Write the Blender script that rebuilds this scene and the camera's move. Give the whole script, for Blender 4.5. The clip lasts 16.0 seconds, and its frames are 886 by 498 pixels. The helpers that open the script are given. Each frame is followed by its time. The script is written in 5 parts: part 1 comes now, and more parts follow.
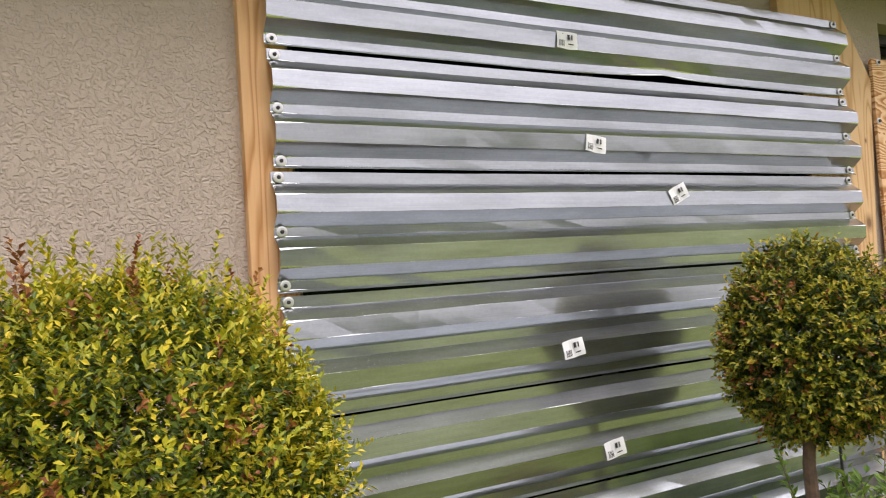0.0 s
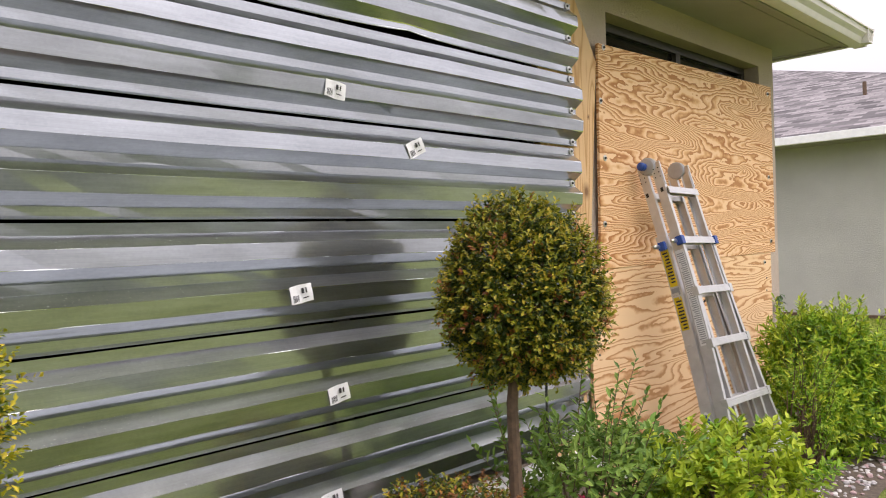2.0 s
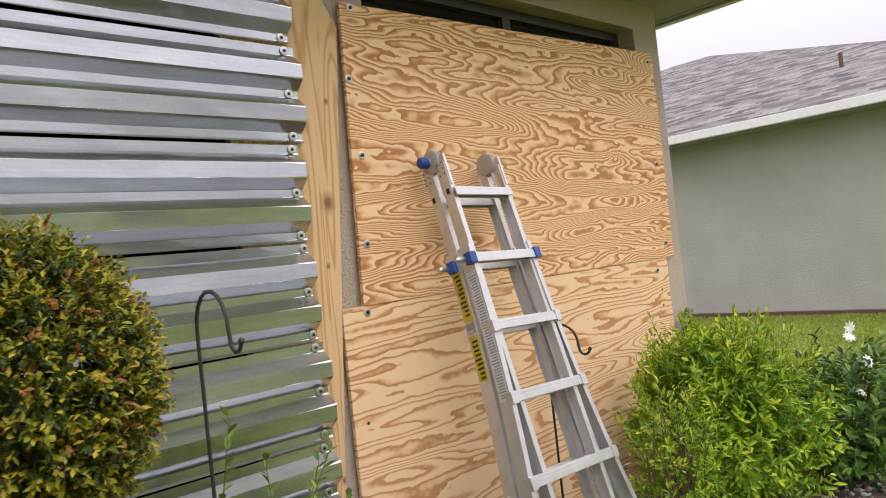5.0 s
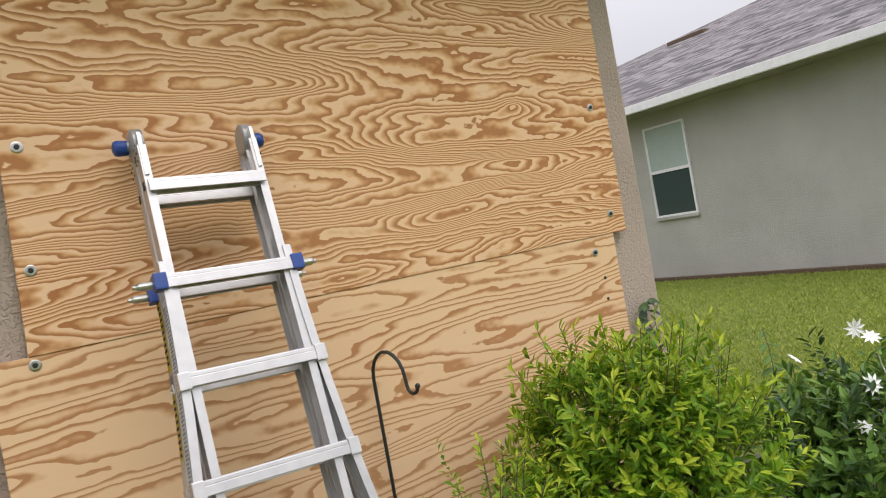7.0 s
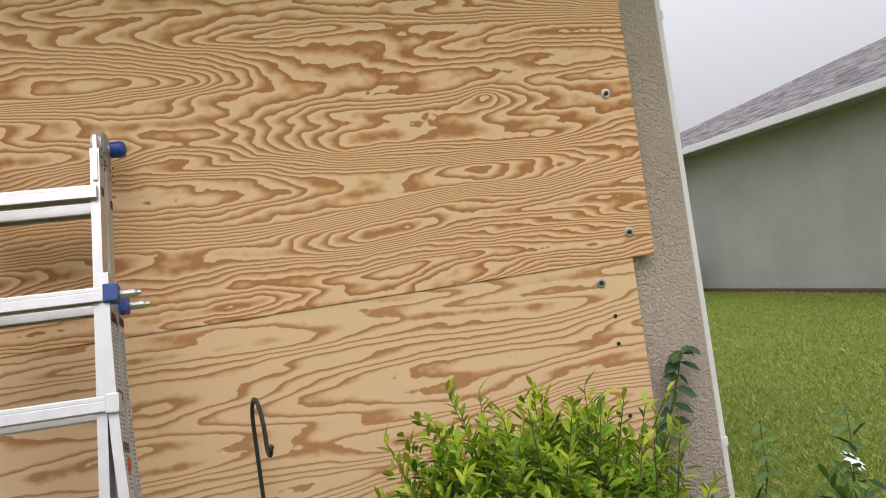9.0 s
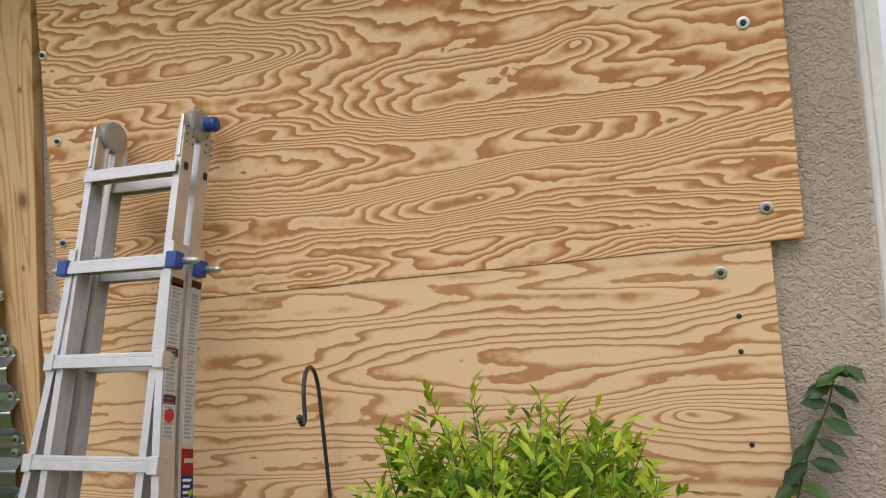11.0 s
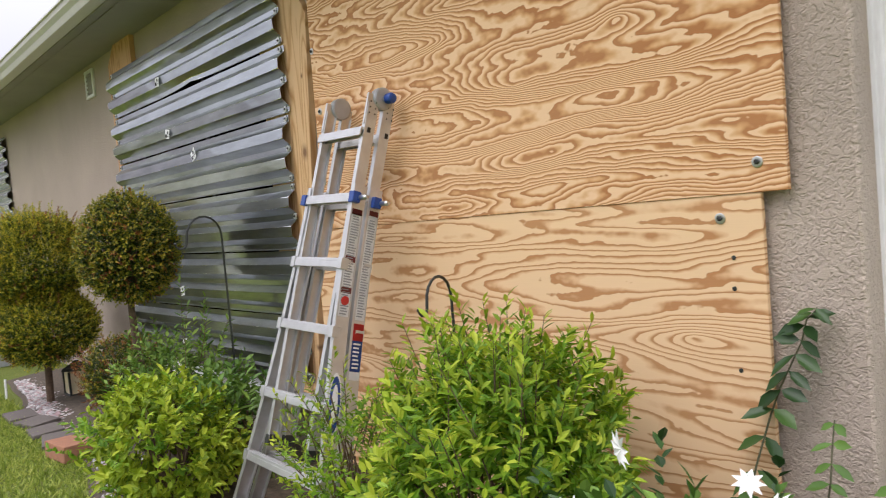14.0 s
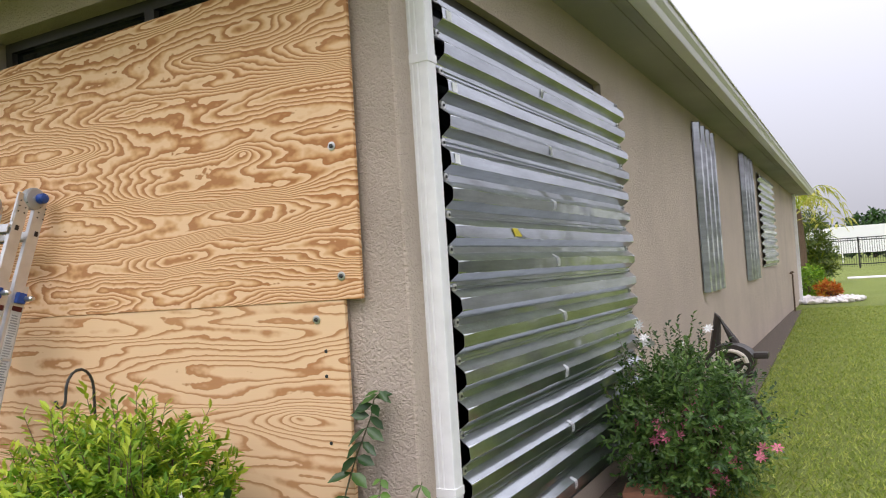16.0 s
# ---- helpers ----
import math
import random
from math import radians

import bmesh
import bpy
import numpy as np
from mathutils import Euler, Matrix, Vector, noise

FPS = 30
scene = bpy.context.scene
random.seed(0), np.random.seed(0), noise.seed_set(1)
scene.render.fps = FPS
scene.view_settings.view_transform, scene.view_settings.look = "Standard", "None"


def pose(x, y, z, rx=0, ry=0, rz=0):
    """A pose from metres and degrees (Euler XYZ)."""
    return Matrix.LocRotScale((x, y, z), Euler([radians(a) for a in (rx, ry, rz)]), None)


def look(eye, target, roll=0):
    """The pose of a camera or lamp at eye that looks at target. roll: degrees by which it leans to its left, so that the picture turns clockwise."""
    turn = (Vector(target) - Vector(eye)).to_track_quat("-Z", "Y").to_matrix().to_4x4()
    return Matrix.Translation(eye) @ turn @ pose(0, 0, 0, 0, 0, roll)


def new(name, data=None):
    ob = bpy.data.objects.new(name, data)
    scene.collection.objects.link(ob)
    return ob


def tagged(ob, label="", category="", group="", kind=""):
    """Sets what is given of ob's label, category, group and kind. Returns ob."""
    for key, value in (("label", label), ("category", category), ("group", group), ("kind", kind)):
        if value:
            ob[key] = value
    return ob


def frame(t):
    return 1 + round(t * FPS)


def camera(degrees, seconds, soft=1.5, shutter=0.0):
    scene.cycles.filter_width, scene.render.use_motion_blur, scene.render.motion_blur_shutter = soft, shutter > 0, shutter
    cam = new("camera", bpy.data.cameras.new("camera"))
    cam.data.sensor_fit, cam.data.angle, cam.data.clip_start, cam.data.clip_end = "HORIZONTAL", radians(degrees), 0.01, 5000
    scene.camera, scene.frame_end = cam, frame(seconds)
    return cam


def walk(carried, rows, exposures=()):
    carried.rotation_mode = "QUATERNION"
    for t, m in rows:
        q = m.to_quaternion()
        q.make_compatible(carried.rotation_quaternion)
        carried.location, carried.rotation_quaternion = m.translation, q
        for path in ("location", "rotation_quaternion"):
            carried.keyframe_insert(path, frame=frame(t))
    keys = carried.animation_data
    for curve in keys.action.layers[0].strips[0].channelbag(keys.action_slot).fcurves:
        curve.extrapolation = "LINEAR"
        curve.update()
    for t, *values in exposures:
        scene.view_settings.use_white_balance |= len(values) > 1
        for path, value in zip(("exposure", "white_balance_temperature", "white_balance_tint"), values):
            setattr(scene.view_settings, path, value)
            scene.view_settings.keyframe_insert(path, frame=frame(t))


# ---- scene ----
cam = camera(61.0, 16.0, soft=1.0, shutter=0.15)
PATH = [
    (0, (-0.076, -2.145, 1.496), (0.874, -0.389, 1.604), -4.3),
    (0.5, (-0.079, -2.143, 1.475), (1.034, -0.483, 1.552), -3.5),
    (1, (-0.099, -2.144, 1.449), (1.150, -0.582, 1.485), -2.7),
    (1.5, (-0.072, -2.136, 1.420), (1.289, -0.670, 1.406), -2.0),
    (2, (0.052, -2.201, 1.416), (1.476, -0.798, 1.402), -2.0),
    (2.5, (0.275, -2.301, 1.409), (1.718, -0.917, 1.451), -2.6),
    (3, (0.460, -2.304, 1.405), (1.901, -0.920, 1.480), -2.8),
    (3.5, (0.689, -2.276, 1.402), (2.124, -0.886, 1.503), -3.5),
    (3.7, (0.812, -2.312, 1.386), (2.244, -0.920, 1.484), -3.7),
    (5.8, (2.315, -2.383, 1.401), (3.623, -0.870, 1.374), -9.0),
    (6, (2.489, -2.407, 1.395), (3.764, -0.866, 1.367), -9.6),
    (6.5, (2.952, -2.467, 1.377), (4.124, -0.847, 1.342), -10.2),
    (7, (3.383, -2.428, 1.373), (4.439, -0.729, 1.346), -10.2),
    (7.5, (3.754, -2.475, 1.353), (4.666, -0.695, 1.350), -10.0),
    (8, (4.064, -2.497, 1.346), (4.814, -0.643, 1.377), -9.6),
    (8.2, (4.194, -2.475, 1.327), (4.876, -0.595, 1.367), -9.4),
    (10.3, (5.244, -2.204, 1.343), (5.092, -0.210, 1.377), -6.2),
    (10.5, (5.354, -2.185, 1.337), (5.076, -0.205, 1.358), -6.0),
    (11, (5.589, -2.085, 1.339), (4.966, -0.184, 1.334), -6.0),
    (11.5, (5.742, -1.874, 1.340), (4.794, -0.114, 1.276), -6.5),
    (12, (5.984, -1.782, 1.333), (4.702, -0.249, 1.247), -7.2),
    (12.5, (6.158, -1.814, 1.326), (4.613, -0.546, 1.246), -7.1),
    (13, (6.322, -1.955, 1.286), (4.691, -0.804, 1.161), -6.4),
    (13.5, (6.576, -2.017, 1.282), (4.971, -0.832, 1.134), -6.0),
    (14, (6.803, -2.076, 1.295), (5.290, -0.772, 1.192), -5.1),
    (14.5, (6.936, -2.177, 1.310), (5.567, -0.720, 1.264), -3.7),
    (15, (7.091, -2.239, 1.355), (5.874, -0.651, 1.368), -3.0),
    (15.5, (7.262, -2.241, 1.343), (6.204, -0.544, 1.394), -3.2),
    (16, (7.371, -2.251, 1.332), (6.450, -0.477, 1.401), -3.7),
]
EXPOSURES = [(0, 0.82, 6720, 20), (1.5, 0.74, 6720, 20), (3.5, 0.62, 6720, 20), (6, 0.43, 6600, 16), (7.5, 0.24, 6550, 14), (11, 0.19, 6550, 14), (12.5, 0.36, 6450, 16), (14.5, 0.50, 6300, 17), (16, 0.50, 6280, 18)]
walk(cam, [(t, look(eye, target, roll)) for t, eye, target, roll in PATH], EXPOSURES)

# ---------------------------------------------------------------- light
world = bpy.data.worlds.new("overcast_sky")
scene.world = world
world.use_nodes = True
wn, wl = world.node_tree.nodes, world.node_tree.links
sky = wn.new("ShaderNodeTexSky")
sky.sky_type, sky.sun_disc = "NISHITA", False
sky.sun_elevation, sky.sun_rotation = radians(58), radians(150)
sky.air_density, sky.dust_density, sky.ozone_density = 1.0, 6.0, 1.0
cloud = wn.new("ShaderNodeMix")
cloud.data_type = "RGBA"
cloud.inputs[0].default_value = 0.86
# an even overcast: three times as bright overhead as at the horizon
wtc = wn.new("ShaderNodeTexCoord")
wsep = wn.new("ShaderNodeSeparateXYZ")
wramp = wn.new("ShaderNodeMapRange")
wramp.inputs["From Min"].default_value, wramp.inputs["From Max"].default_value = 0.0, 1.0
wramp.inputs["To Min"].default_value, wramp.inputs["To Max"].default_value = 4.0, 18.5
wtint = wn.new("ShaderNodeVectorMath")
wtint.operation = "SCALE"
wtint.inputs[0].default_value = (0.985, 1.0, 1.05)
wl.new(wtc.outputs["Generated"], wsep.inputs[0])
wl.new(wsep.outputs["Z"], wramp.inputs["Value"])
wl.new(wramp.outputs[0], wtint.inputs["Scale"])
wl.new(wtint.outputs[0], cloud.inputs[7])
wl.new(sky.outputs[0], cloud.inputs[6])
wl.new(cloud.outputs[2], wn["Background"].inputs[0])
wn["Background"].inputs[1].default_value = 0.1

sun_data = bpy.data.lights.new("sun", "SUN")
sun_data.energy, sun_data.angle, sun_data.color = 0.8, radians(35), (1.0, 0.96, 0.9)
sun = new("sun", sun_data)
sun.matrix_world = look((2, -12, 20), (3.2, 0, 0))

# ---------------------------------------------------------------- materials


def nodes_of(name):
    m = bpy.data.materials.new(name)
    m.use_nodes = True
    nt = m.node_tree
    return m, nt.nodes, nt.links, nt.nodes["Principled BSDF"]


def coords(n, l, scale=(1, 1, 1), kind="Object"):
    tc = n.new("ShaderNodeTexCoord")
    mp = n.new("ShaderNodeMapping")
    mp.inputs["Scale"].default_value = scale
    l.new(tc.outputs[kind], mp.inputs[0])
    return mp.outputs[0]


def noise_tex(n, l, vec, scale, detail=3.0, rough=0.55, distortion=0.0):
    t = n.new("ShaderNodeTexNoise")
    t.inputs["Scale"].default_value = scale
    t.inputs["Detail"].default_value = detail
    t.inputs["Roughness"].default_value = rough
    t.inputs["Distortion"].default_value = distortion
    l.new(vec, t.inputs["Vector"])
    return t.outputs[0]


def ramp(n, l, fac, stops):
    r = n.new("ShaderNodeValToRGB")
    e = r.color_ramp.elements
    while len(e) < len(stops):
        e.new(0.5)
    for el, (p, c) in zip(e, stops):
        el.position = p
        el.color = (*c, 1) if len(c) == 3 else c
    l.new(fac, r.inputs[0])
    return r.outputs[0]


def mathn(n, l, op, a, b=None):
    m = n.new("ShaderNodeMath")
    m.operation = op
    for i, v in enumerate((a, b)):
        if v is None:
            continue
        if isinstance(v, (int, float)):
            m.inputs[i].default_value = v
        else:
            l.new(v, m.inputs[i])
    return m.outputs[0]


def mixc(n, l, fac, a, b, mode="MIX"):
    m = n.new("ShaderNodeMix")
    m.data_type, m.blend_type = "RGBA", mode
    for i, v in ((0, fac), (6, a), (7, b)):
        if isinstance(v, (int, float)):
            m.inputs[i].default_value = v
        elif isinstance(v, tuple):
            m.inputs[i].default_value = (*v, 1)
        else:
            l.new(v, m.inputs[i])
    return m.outputs[2]


def bump(n, l, b, height, strength=0.4, dist=0.01):
    k = n.new("ShaderNodeBump")
    k.inputs["Strength"].default_value = strength
    k.inputs["Distance"].default_value = dist
    l.new(height, k.inputs["Height"])
    l.new(k.outputs[0], b.inputs["Normal"])


def simple(name, colour, rough=0.6, metal=0.0, vary=0.12, scale=14.0, grain=0.15, grain_scale=180.0):
    """A plain surface with blotches, fine grain and a little relief."""
    m, n, l, b = nodes_of(name)
    v = coords(n, l)
    big = noise_tex(n, l, v, scale, 4)
    dark = tuple(c * (1 - vary) for c in colour)
    light = tuple(min(1, c * (1 + vary)) for c in colour)
    l.new(ramp(n, l, big, [(0.3, dark), (0.7, light)]), b.inputs["Base Color"])
    fine = noise_tex(n, l, v, grain_scale, 3)
    l.new(ramp(n, l, big, [(0.3, (rough * 0.85,) * 3), (0.7, (min(1, rough * 1.15),) * 3)]), b.inputs["Roughness"])
    b.inputs["Metallic"].default_value = metal
    if grain:
        bump(n, l, b, fine, grain, 0.002)
    return m


def stucco_material(name, colour):
    """Skip-trowelled stucco: raised flats with ragged edges over a sanded ground."""
    m, n, l, b = nodes_of(name)
    v = coords(n, l)
    warp = noise_tex(n, l, v, 9, 3)
    flats = noise_tex(n, l, v, 62, 2.5, 0.5, 1.0)
    edge = ramp(n, l, flats, [(0.40, (0, 0, 0)), (0.56, (1, 1, 1))])
    sand = noise_tex(n, l, v, 260, 3)
    h = mathn(n, l, "ADD", mathn(n, l, "MULTIPLY", edge, 0.8), mathn(n, l, "MULTIPLY", sand, 0.35))
    bump(n, l, b, h, 0.8, 0.006)
    stain = noise_tex(n, l, v, 1.1, 5)
    dark, light = tuple(c * 0.86 for c in colour), tuple(c * 1.08 for c in colour)
    base = ramp(n, l, stain, [(0.3, dark), (0.72, light)])
    base = mixc(n, l, mathn(n, l, "MULTIPLY", sand, 0.3), base, tuple(c * 0.75 for c in colour))
    base = mixc(n, l, mathn(n, l, "MULTIPLY", warp, 0.12), base, (0.6, 0.55, 0.48))
    l.new(base, b.inputs["Base Color"])
    b.inputs["Roughness"].default_value = 0.93
    b.inputs["Specular IOR Level"].default_value = 0.25
    return m


def plywood_material(name, seed, pale, mid, dark, rings=7.0, stretch=0.62, knots=(), early=0.26, wig=1.7):
    """Rotary-cut pine veneer: the growth rings show as long, closed contour bands that run along the sheet."""
    m, n, l, b = nodes_of(name)
    tc = n.new("ShaderNodeTexCoord")
    off = n.new("ShaderNodeMapping")
    off.inputs["Location"].default_value = (seed, seed * 0.37, seed * 1.7)
    l.new(tc.outputs["Object"], off.inputs[0])
    wide = n.new("ShaderNodeMapping")
    wide.inputs["Scale"].default_value = (stretch, 1.0, 3.0)
    l.new(off.outputs[0], wide.inputs[0])
    field = noise_tex(n, l, wide.outputs[0], 1.5, 2.2, 0.42, 0.25)
    wiggle_map = n.new("ShaderNodeMapping")
    wiggle_map.inputs["Scale"].default_value = (5.0, 1.0, 8.0)
    l.new(off.outputs[0], wiggle_map.inputs[0])
    wiggle = noise_tex(n, l, wiggle_map.outputs[0], 2.2, 2.5, 0.55)
    phase = mathn(n, l, "ADD", mathn(n, l, "MULTIPLY", field, rings * 2.6), mathn(n, l, "MULTIPLY", wiggle, wig))
    for kx, kz, size in knots:
        sep = n.new("ShaderNodeVectorMath")
        sep.operation = "SUBTRACT"
        sep.inputs[1].default_value = (kx, 0, kz)
        l.new(tc.outputs["Object"], sep.inputs[0])
        sq = n.new("ShaderNodeVectorMath")
        sq.operation = "MULTIPLY"
        sq.inputs[1].default_value = (0.42, 0, 1.0)
        l.new(sep.outputs[0], sq.inputs[0])
        ln = n.new("ShaderNodeVectorMath")
        ln.operation = "LENGTH"
        l.new(sq.outputs[0], ln.inputs[0])
        fall = mathn(n, l, "POWER", 2.718, mathn(n, l, "MULTIPLY", ln.outputs["Value"], -1.0 / size))
        phase = mathn(n, l, "ADD", phase, mathn(n, l, "MULTIPLY", fall, 5.0))
    saw = mathn(n, l, "FRACT", phase)
    late = ramp(n, l, saw, [(0.0, pale), (early, pale), (0.40 + early * 0.5, mid), (0.70 + early * 0.22, dark), (0.95, dark), (1.0, pale)])
    fibre_map = n.new("ShaderNodeMapping")
    fibre_map.inputs["Scale"].default_value = (5, 1.0, 210)
    l.new(off.outputs[0], fibre_map.inputs[0])
    fibre = noise_tex(n, l, fibre_map.outputs[0], 2.0, 4, 0.65)
    col = mixc(n, l, mathn(n, l, "MULTIPLY", fibre, 0.22), late, tuple(c * 0.8 for c in mid))
    blotch = noise_tex(n, l, wide.outputs[0], 0.9, 3)
    col = mixc(n, l, ramp(n, l, blotch, [(0.40, (0, 0, 0)), (0.70, (0.16, 0.16, 0.16))]), col, pale)
    l.new(col, b.inputs["Base Color"])
    b.inputs["Roughness"].default_value = 0.72
    b.inputs["Specular IOR Level"].default_value = 0.3
    bump(n, l, b, mathn(n, l, "ADD", fibre, mathn(n, l, "MULTIPLY", saw, 0.5)), 0.12, 0.003)
    return m


def board_material(name, pale, dark, seed=0.0, knots=()):
    """Plain-sawn pine with grain that runs up the board."""
    m, n, l, b = nodes_of(name)
    tc = n.new("ShaderNodeTexCoord")
    mp = n.new("ShaderNodeMapping")
    mp.inputs["Location"].default_value = (seed, 0, seed * 2)
    mp.inputs["Scale"].default_value = (7.0, 1, 0.55)
    l.new(tc.outputs["Object"], mp.inputs[0])
    f = noise_tex(n, l, mp.outputs[0], 1.0, 2.0, 0.45, 0.6)
    saw = mathn(n, l, "FRACT", mathn(n, l, "MULTIPLY", f, 13.0))
    col = ramp(n, l, saw, [(0.0, pale), (0.45, pale), (0.8, dark), (1.0, pale)])
    fm = n.new("ShaderNodeMapping")
    fm.inputs["Scale"].default_value = (160, 1, 4)
    l.new(tc.outputs["Object"], fm.inputs[0])
    fib = noise_tex(n, l, fm.outputs[0], 2, 3)
    col = mixc(n, l, mathn(n, l, "MULTIPLY", fib, 0.35), col, tuple(c * 0.85 for c in dark))
    for kx, kz, size in knots:
        off = n.new("ShaderNodeVectorMath")
        off.operation = "SUBTRACT"
        off.inputs[1].default_value = (kx, 0, kz)
        l.new(tc.outputs["Object"], off.inputs[0])
        sq = n.new("ShaderNodeVectorMath")
        sq.operation = "MULTIPLY"
        sq.inputs[1].default_value = (1.0, 0, 0.7)
        l.new(off.outputs[0], sq.inputs[0])
        ln = n.new("ShaderNodeVectorMath")
        ln.operation = "LENGTH"
        l.new(sq.outputs[0], ln.inputs[0])
        spot = ramp(n, l, mathn(n, l, "DIVIDE", ln.outputs["Value"], size * 2), [(0.25, (0.9, 0.9, 0.9)), (0.6, (0.35, 0.35, 0.35)), (1.0, (0, 0, 0))])
        col = mixc(n, l, spot, col, (0.17, 0.075, 0.03))
    l.new(col, b.inputs["Base Color"])
    b.inputs["Roughness"].default_value = 0.7
    bump(n, l, b, fib, 0.12, 0.002)
    return m


def galvanised_material(name, tint=(0.50, 0.525, 0.545)):
    """Rolled galvanised steel: faint spangle, streaks along the roll, smudges."""
    m, n, l, b = nodes_of(name)
    v = coords(n, l)
    streak = noise_tex(n, l, coords(n, l, (0.5, 0.5, 70)), 1.0, 4, 0.6)
    smudge = noise_tex(n, l, coords(n, l, (1.2, 1.2, 7)), 1.6, 5, 0.6)
    vor = n.new("ShaderNodeTexVoronoi")
    vor.inputs["Scale"].default_value = 120
    l.new(v, vor.inputs["Vector"])
    base = ramp(n, l, smudge, [(0.28, tuple(c * 0.82 for c in tint)), (0.7, tuple(min(1, c * 1.1) for c in tint))])
    lines = noise_tex(n, l, coords(n, l, (0.35, 0.35, 330)), 1.0, 3, 0.7)
    base = mixc(n, l, 0.22, base, ramp(n, l, lines, [(0.3, (0.30, 0.31, 0.32)), (0.7, (0.66, 0.68, 0.69))]), "OVERLAY")
    grey = n.new("ShaderNodeRGBToBW")
    l.new(vor.outputs["Color"], grey.inputs[0])
    base = mixc(n, l, 0.05, base, grey.outputs[0], "OVERLAY")
    l.new(base, b.inputs["Base Color"])
    b.inputs["Metallic"].default_value = 1.0
    r = mathn(n, l, "ADD", mathn(n, l, "MULTIPLY", streak, 0.05), mathn(n, l, "MULTIPLY", smudge, 0.10))
    l.new(mathn(n, l, "ADD", r, 0.015), b.inputs["Roughness"])
    wave = noise_tex(n, l, coords(n, l, (0.9, 1, 5)), 1.0, 2)
    bump(n, l, b, wave, 0.06, 0.006)
    dull = n.new("ShaderNodeBsdfPrincipled")
    l.new(base, dull.inputs["Base Color"])
    dull.inputs["Metallic"].default_value = 1.0
    dull.inputs["Roughness"].default_value = 0.40
    mx = n.new("ShaderNodeMixShader")
    l.new(ramp(n, l, smudge, [(0.25, (0.32, 0.32, 0.32)), (0.75, (0.46, 0.46, 0.46))]), mx.inputs[0])
    l.new(b.outputs[0], mx.inputs[1])
    l.new(dull.outputs[0], mx.inputs[2])
    l.new(mx.outputs[0], n["Material Output"].inputs[0])
    return m


def leaf_material(name, a, bcol, c, rough=0.55, trans=0.25):
    """Leaf green that varies from leaf to leaf; a little light shines through."""
    m, n, l, b = nodes_of(name)
    g = n.new("ShaderNodeNewGeometry")
    v = coords(n, l)
    patch = noise_tex(n, l, v, 7.0, 2)
    f = mathn(n, l, "ADD", mathn(n, l, "MULTIPLY", g.outputs["Random Per Island"], 0.6), mathn(n, l, "MULTIPLY", patch, 0.5))
    col = ramp(n, l, f, [(0.12, a), (0.5, bcol), (0.93, c)])
    l.new(col, b.inputs["Base Color"])
    b.inputs["Roughness"].default_value = rough
    b.inputs["Specular IOR Level"].default_value = 0.35
    t = n.new("ShaderNodeBsdfTranslucent")
    l.new(col, t.inputs[0])
    mx = n.new("ShaderNodeMixShader")
    mx.inputs[0].default_value = trans
    l.new(b.outputs[0], mx.inputs[1])
    l.new(t.outputs[0], mx.inputs[2])
    l.new(mx.outputs[0], n["Material Output"].inputs[0])
    return m


def lawn_material():
    m, n, l, b = nodes_of("lawn_soil_and_turf")
    v = coords(n, l)
    big = noise_tex(n, l, v, 0.5, 4)
    mid = noise_tex(n, l, v, 6, 4)
    fine = noise_tex(n, l, v, 75, 4, 0.7)
    col = ramp(n, l, big, [(0.3, (0.17, 0.225, 0.048)), (0.7, (0.25, 0.29, 0.075))])
    col = mixc(n, l, ramp(n, l, mid, [(0.42, (0, 0, 0)), (0.75, (0.7, 0.7, 0.7))]), col, (0.28, 0.29, 0.08))
    col = mixc(n, l, ramp(n, l, fine, [(0.35, (0.6, 0.75, 0.75)), (0.6, (0, 0, 0))]), col, (0.06, 0.10, 0.015))
    l.new(col, b.inputs["Base Color"])
    b.inputs["Roughness"].default_value = 0.9
    b.inputs["Specular IOR Level"].default_value = 0.15
    bump(n, l, b, fine, 0.8, 0.03)
    return m


def shingle_material():
    m, n, l, b = nodes_of("grey_asphalt_shingle")
    v = coords(n, l)
    br = n.new("ShaderNodeTexBrick")
    br.inputs["Scale"].default_value = 1.0
    br.inputs["Brick Width"].default_value = 0.3
    br.inputs["Row Height"].default_value = 0.14
    br.inputs["Mortar Size"].default_value = 0.006
    br.inputs["Color1"].default_value = (0.045, 0.040, 0.043, 1)
    br.inputs["Color2"].default_value = (0.29, 0.265, 0.27, 1)
    br.inputs["Mortar"].default_value = (0.08, 0.075, 0.08, 1)
    l.new(coords(n, l, kind="UV"), br.inputs["Vector"])
    gr = noise_tex(n, l, v, 9, 5, 0.7)
    l.new(mixc(n, l, mathn(n, l, "MULTIPLY", gr, 0.18), br.outputs[0], (0.13, 0.12, 0.125)), b.inputs["Base Color"])
    b.inputs["Roughness"].default_value = 0.95
    return m


STUCCO = stucco_material("taupe_stucco", (0.52, 0.43, 0.355))
STUCCO_SIDE = stucco_material("tan_stucco", (0.60, 0.495, 0.405))
NB_STUCCO = stucco_material("grey_green_stucco", (0.55, 0.545, 0.505))
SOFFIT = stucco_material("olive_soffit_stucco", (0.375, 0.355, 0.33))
FASCIA = simple("cream_gutter_enamel", (0.62, 0.61, 0.555), 0.35, vary=0.05, grain=0.05)
WHITE = simple("white_painted_metal", (0.87, 0.875, 0.88), 0.35, vary=0.05, grain=0.06)
PLY_UP = plywood_material("pine_plywood_flamed", 3.3, (0.87, 0.61, 0.37), (0.69, 0.385, 0.17), (0.43, 0.175, 0.057), 16.0, 0.46, [(4.87, 1.731, 0.10), (5.35, 1.86, 0.05)])
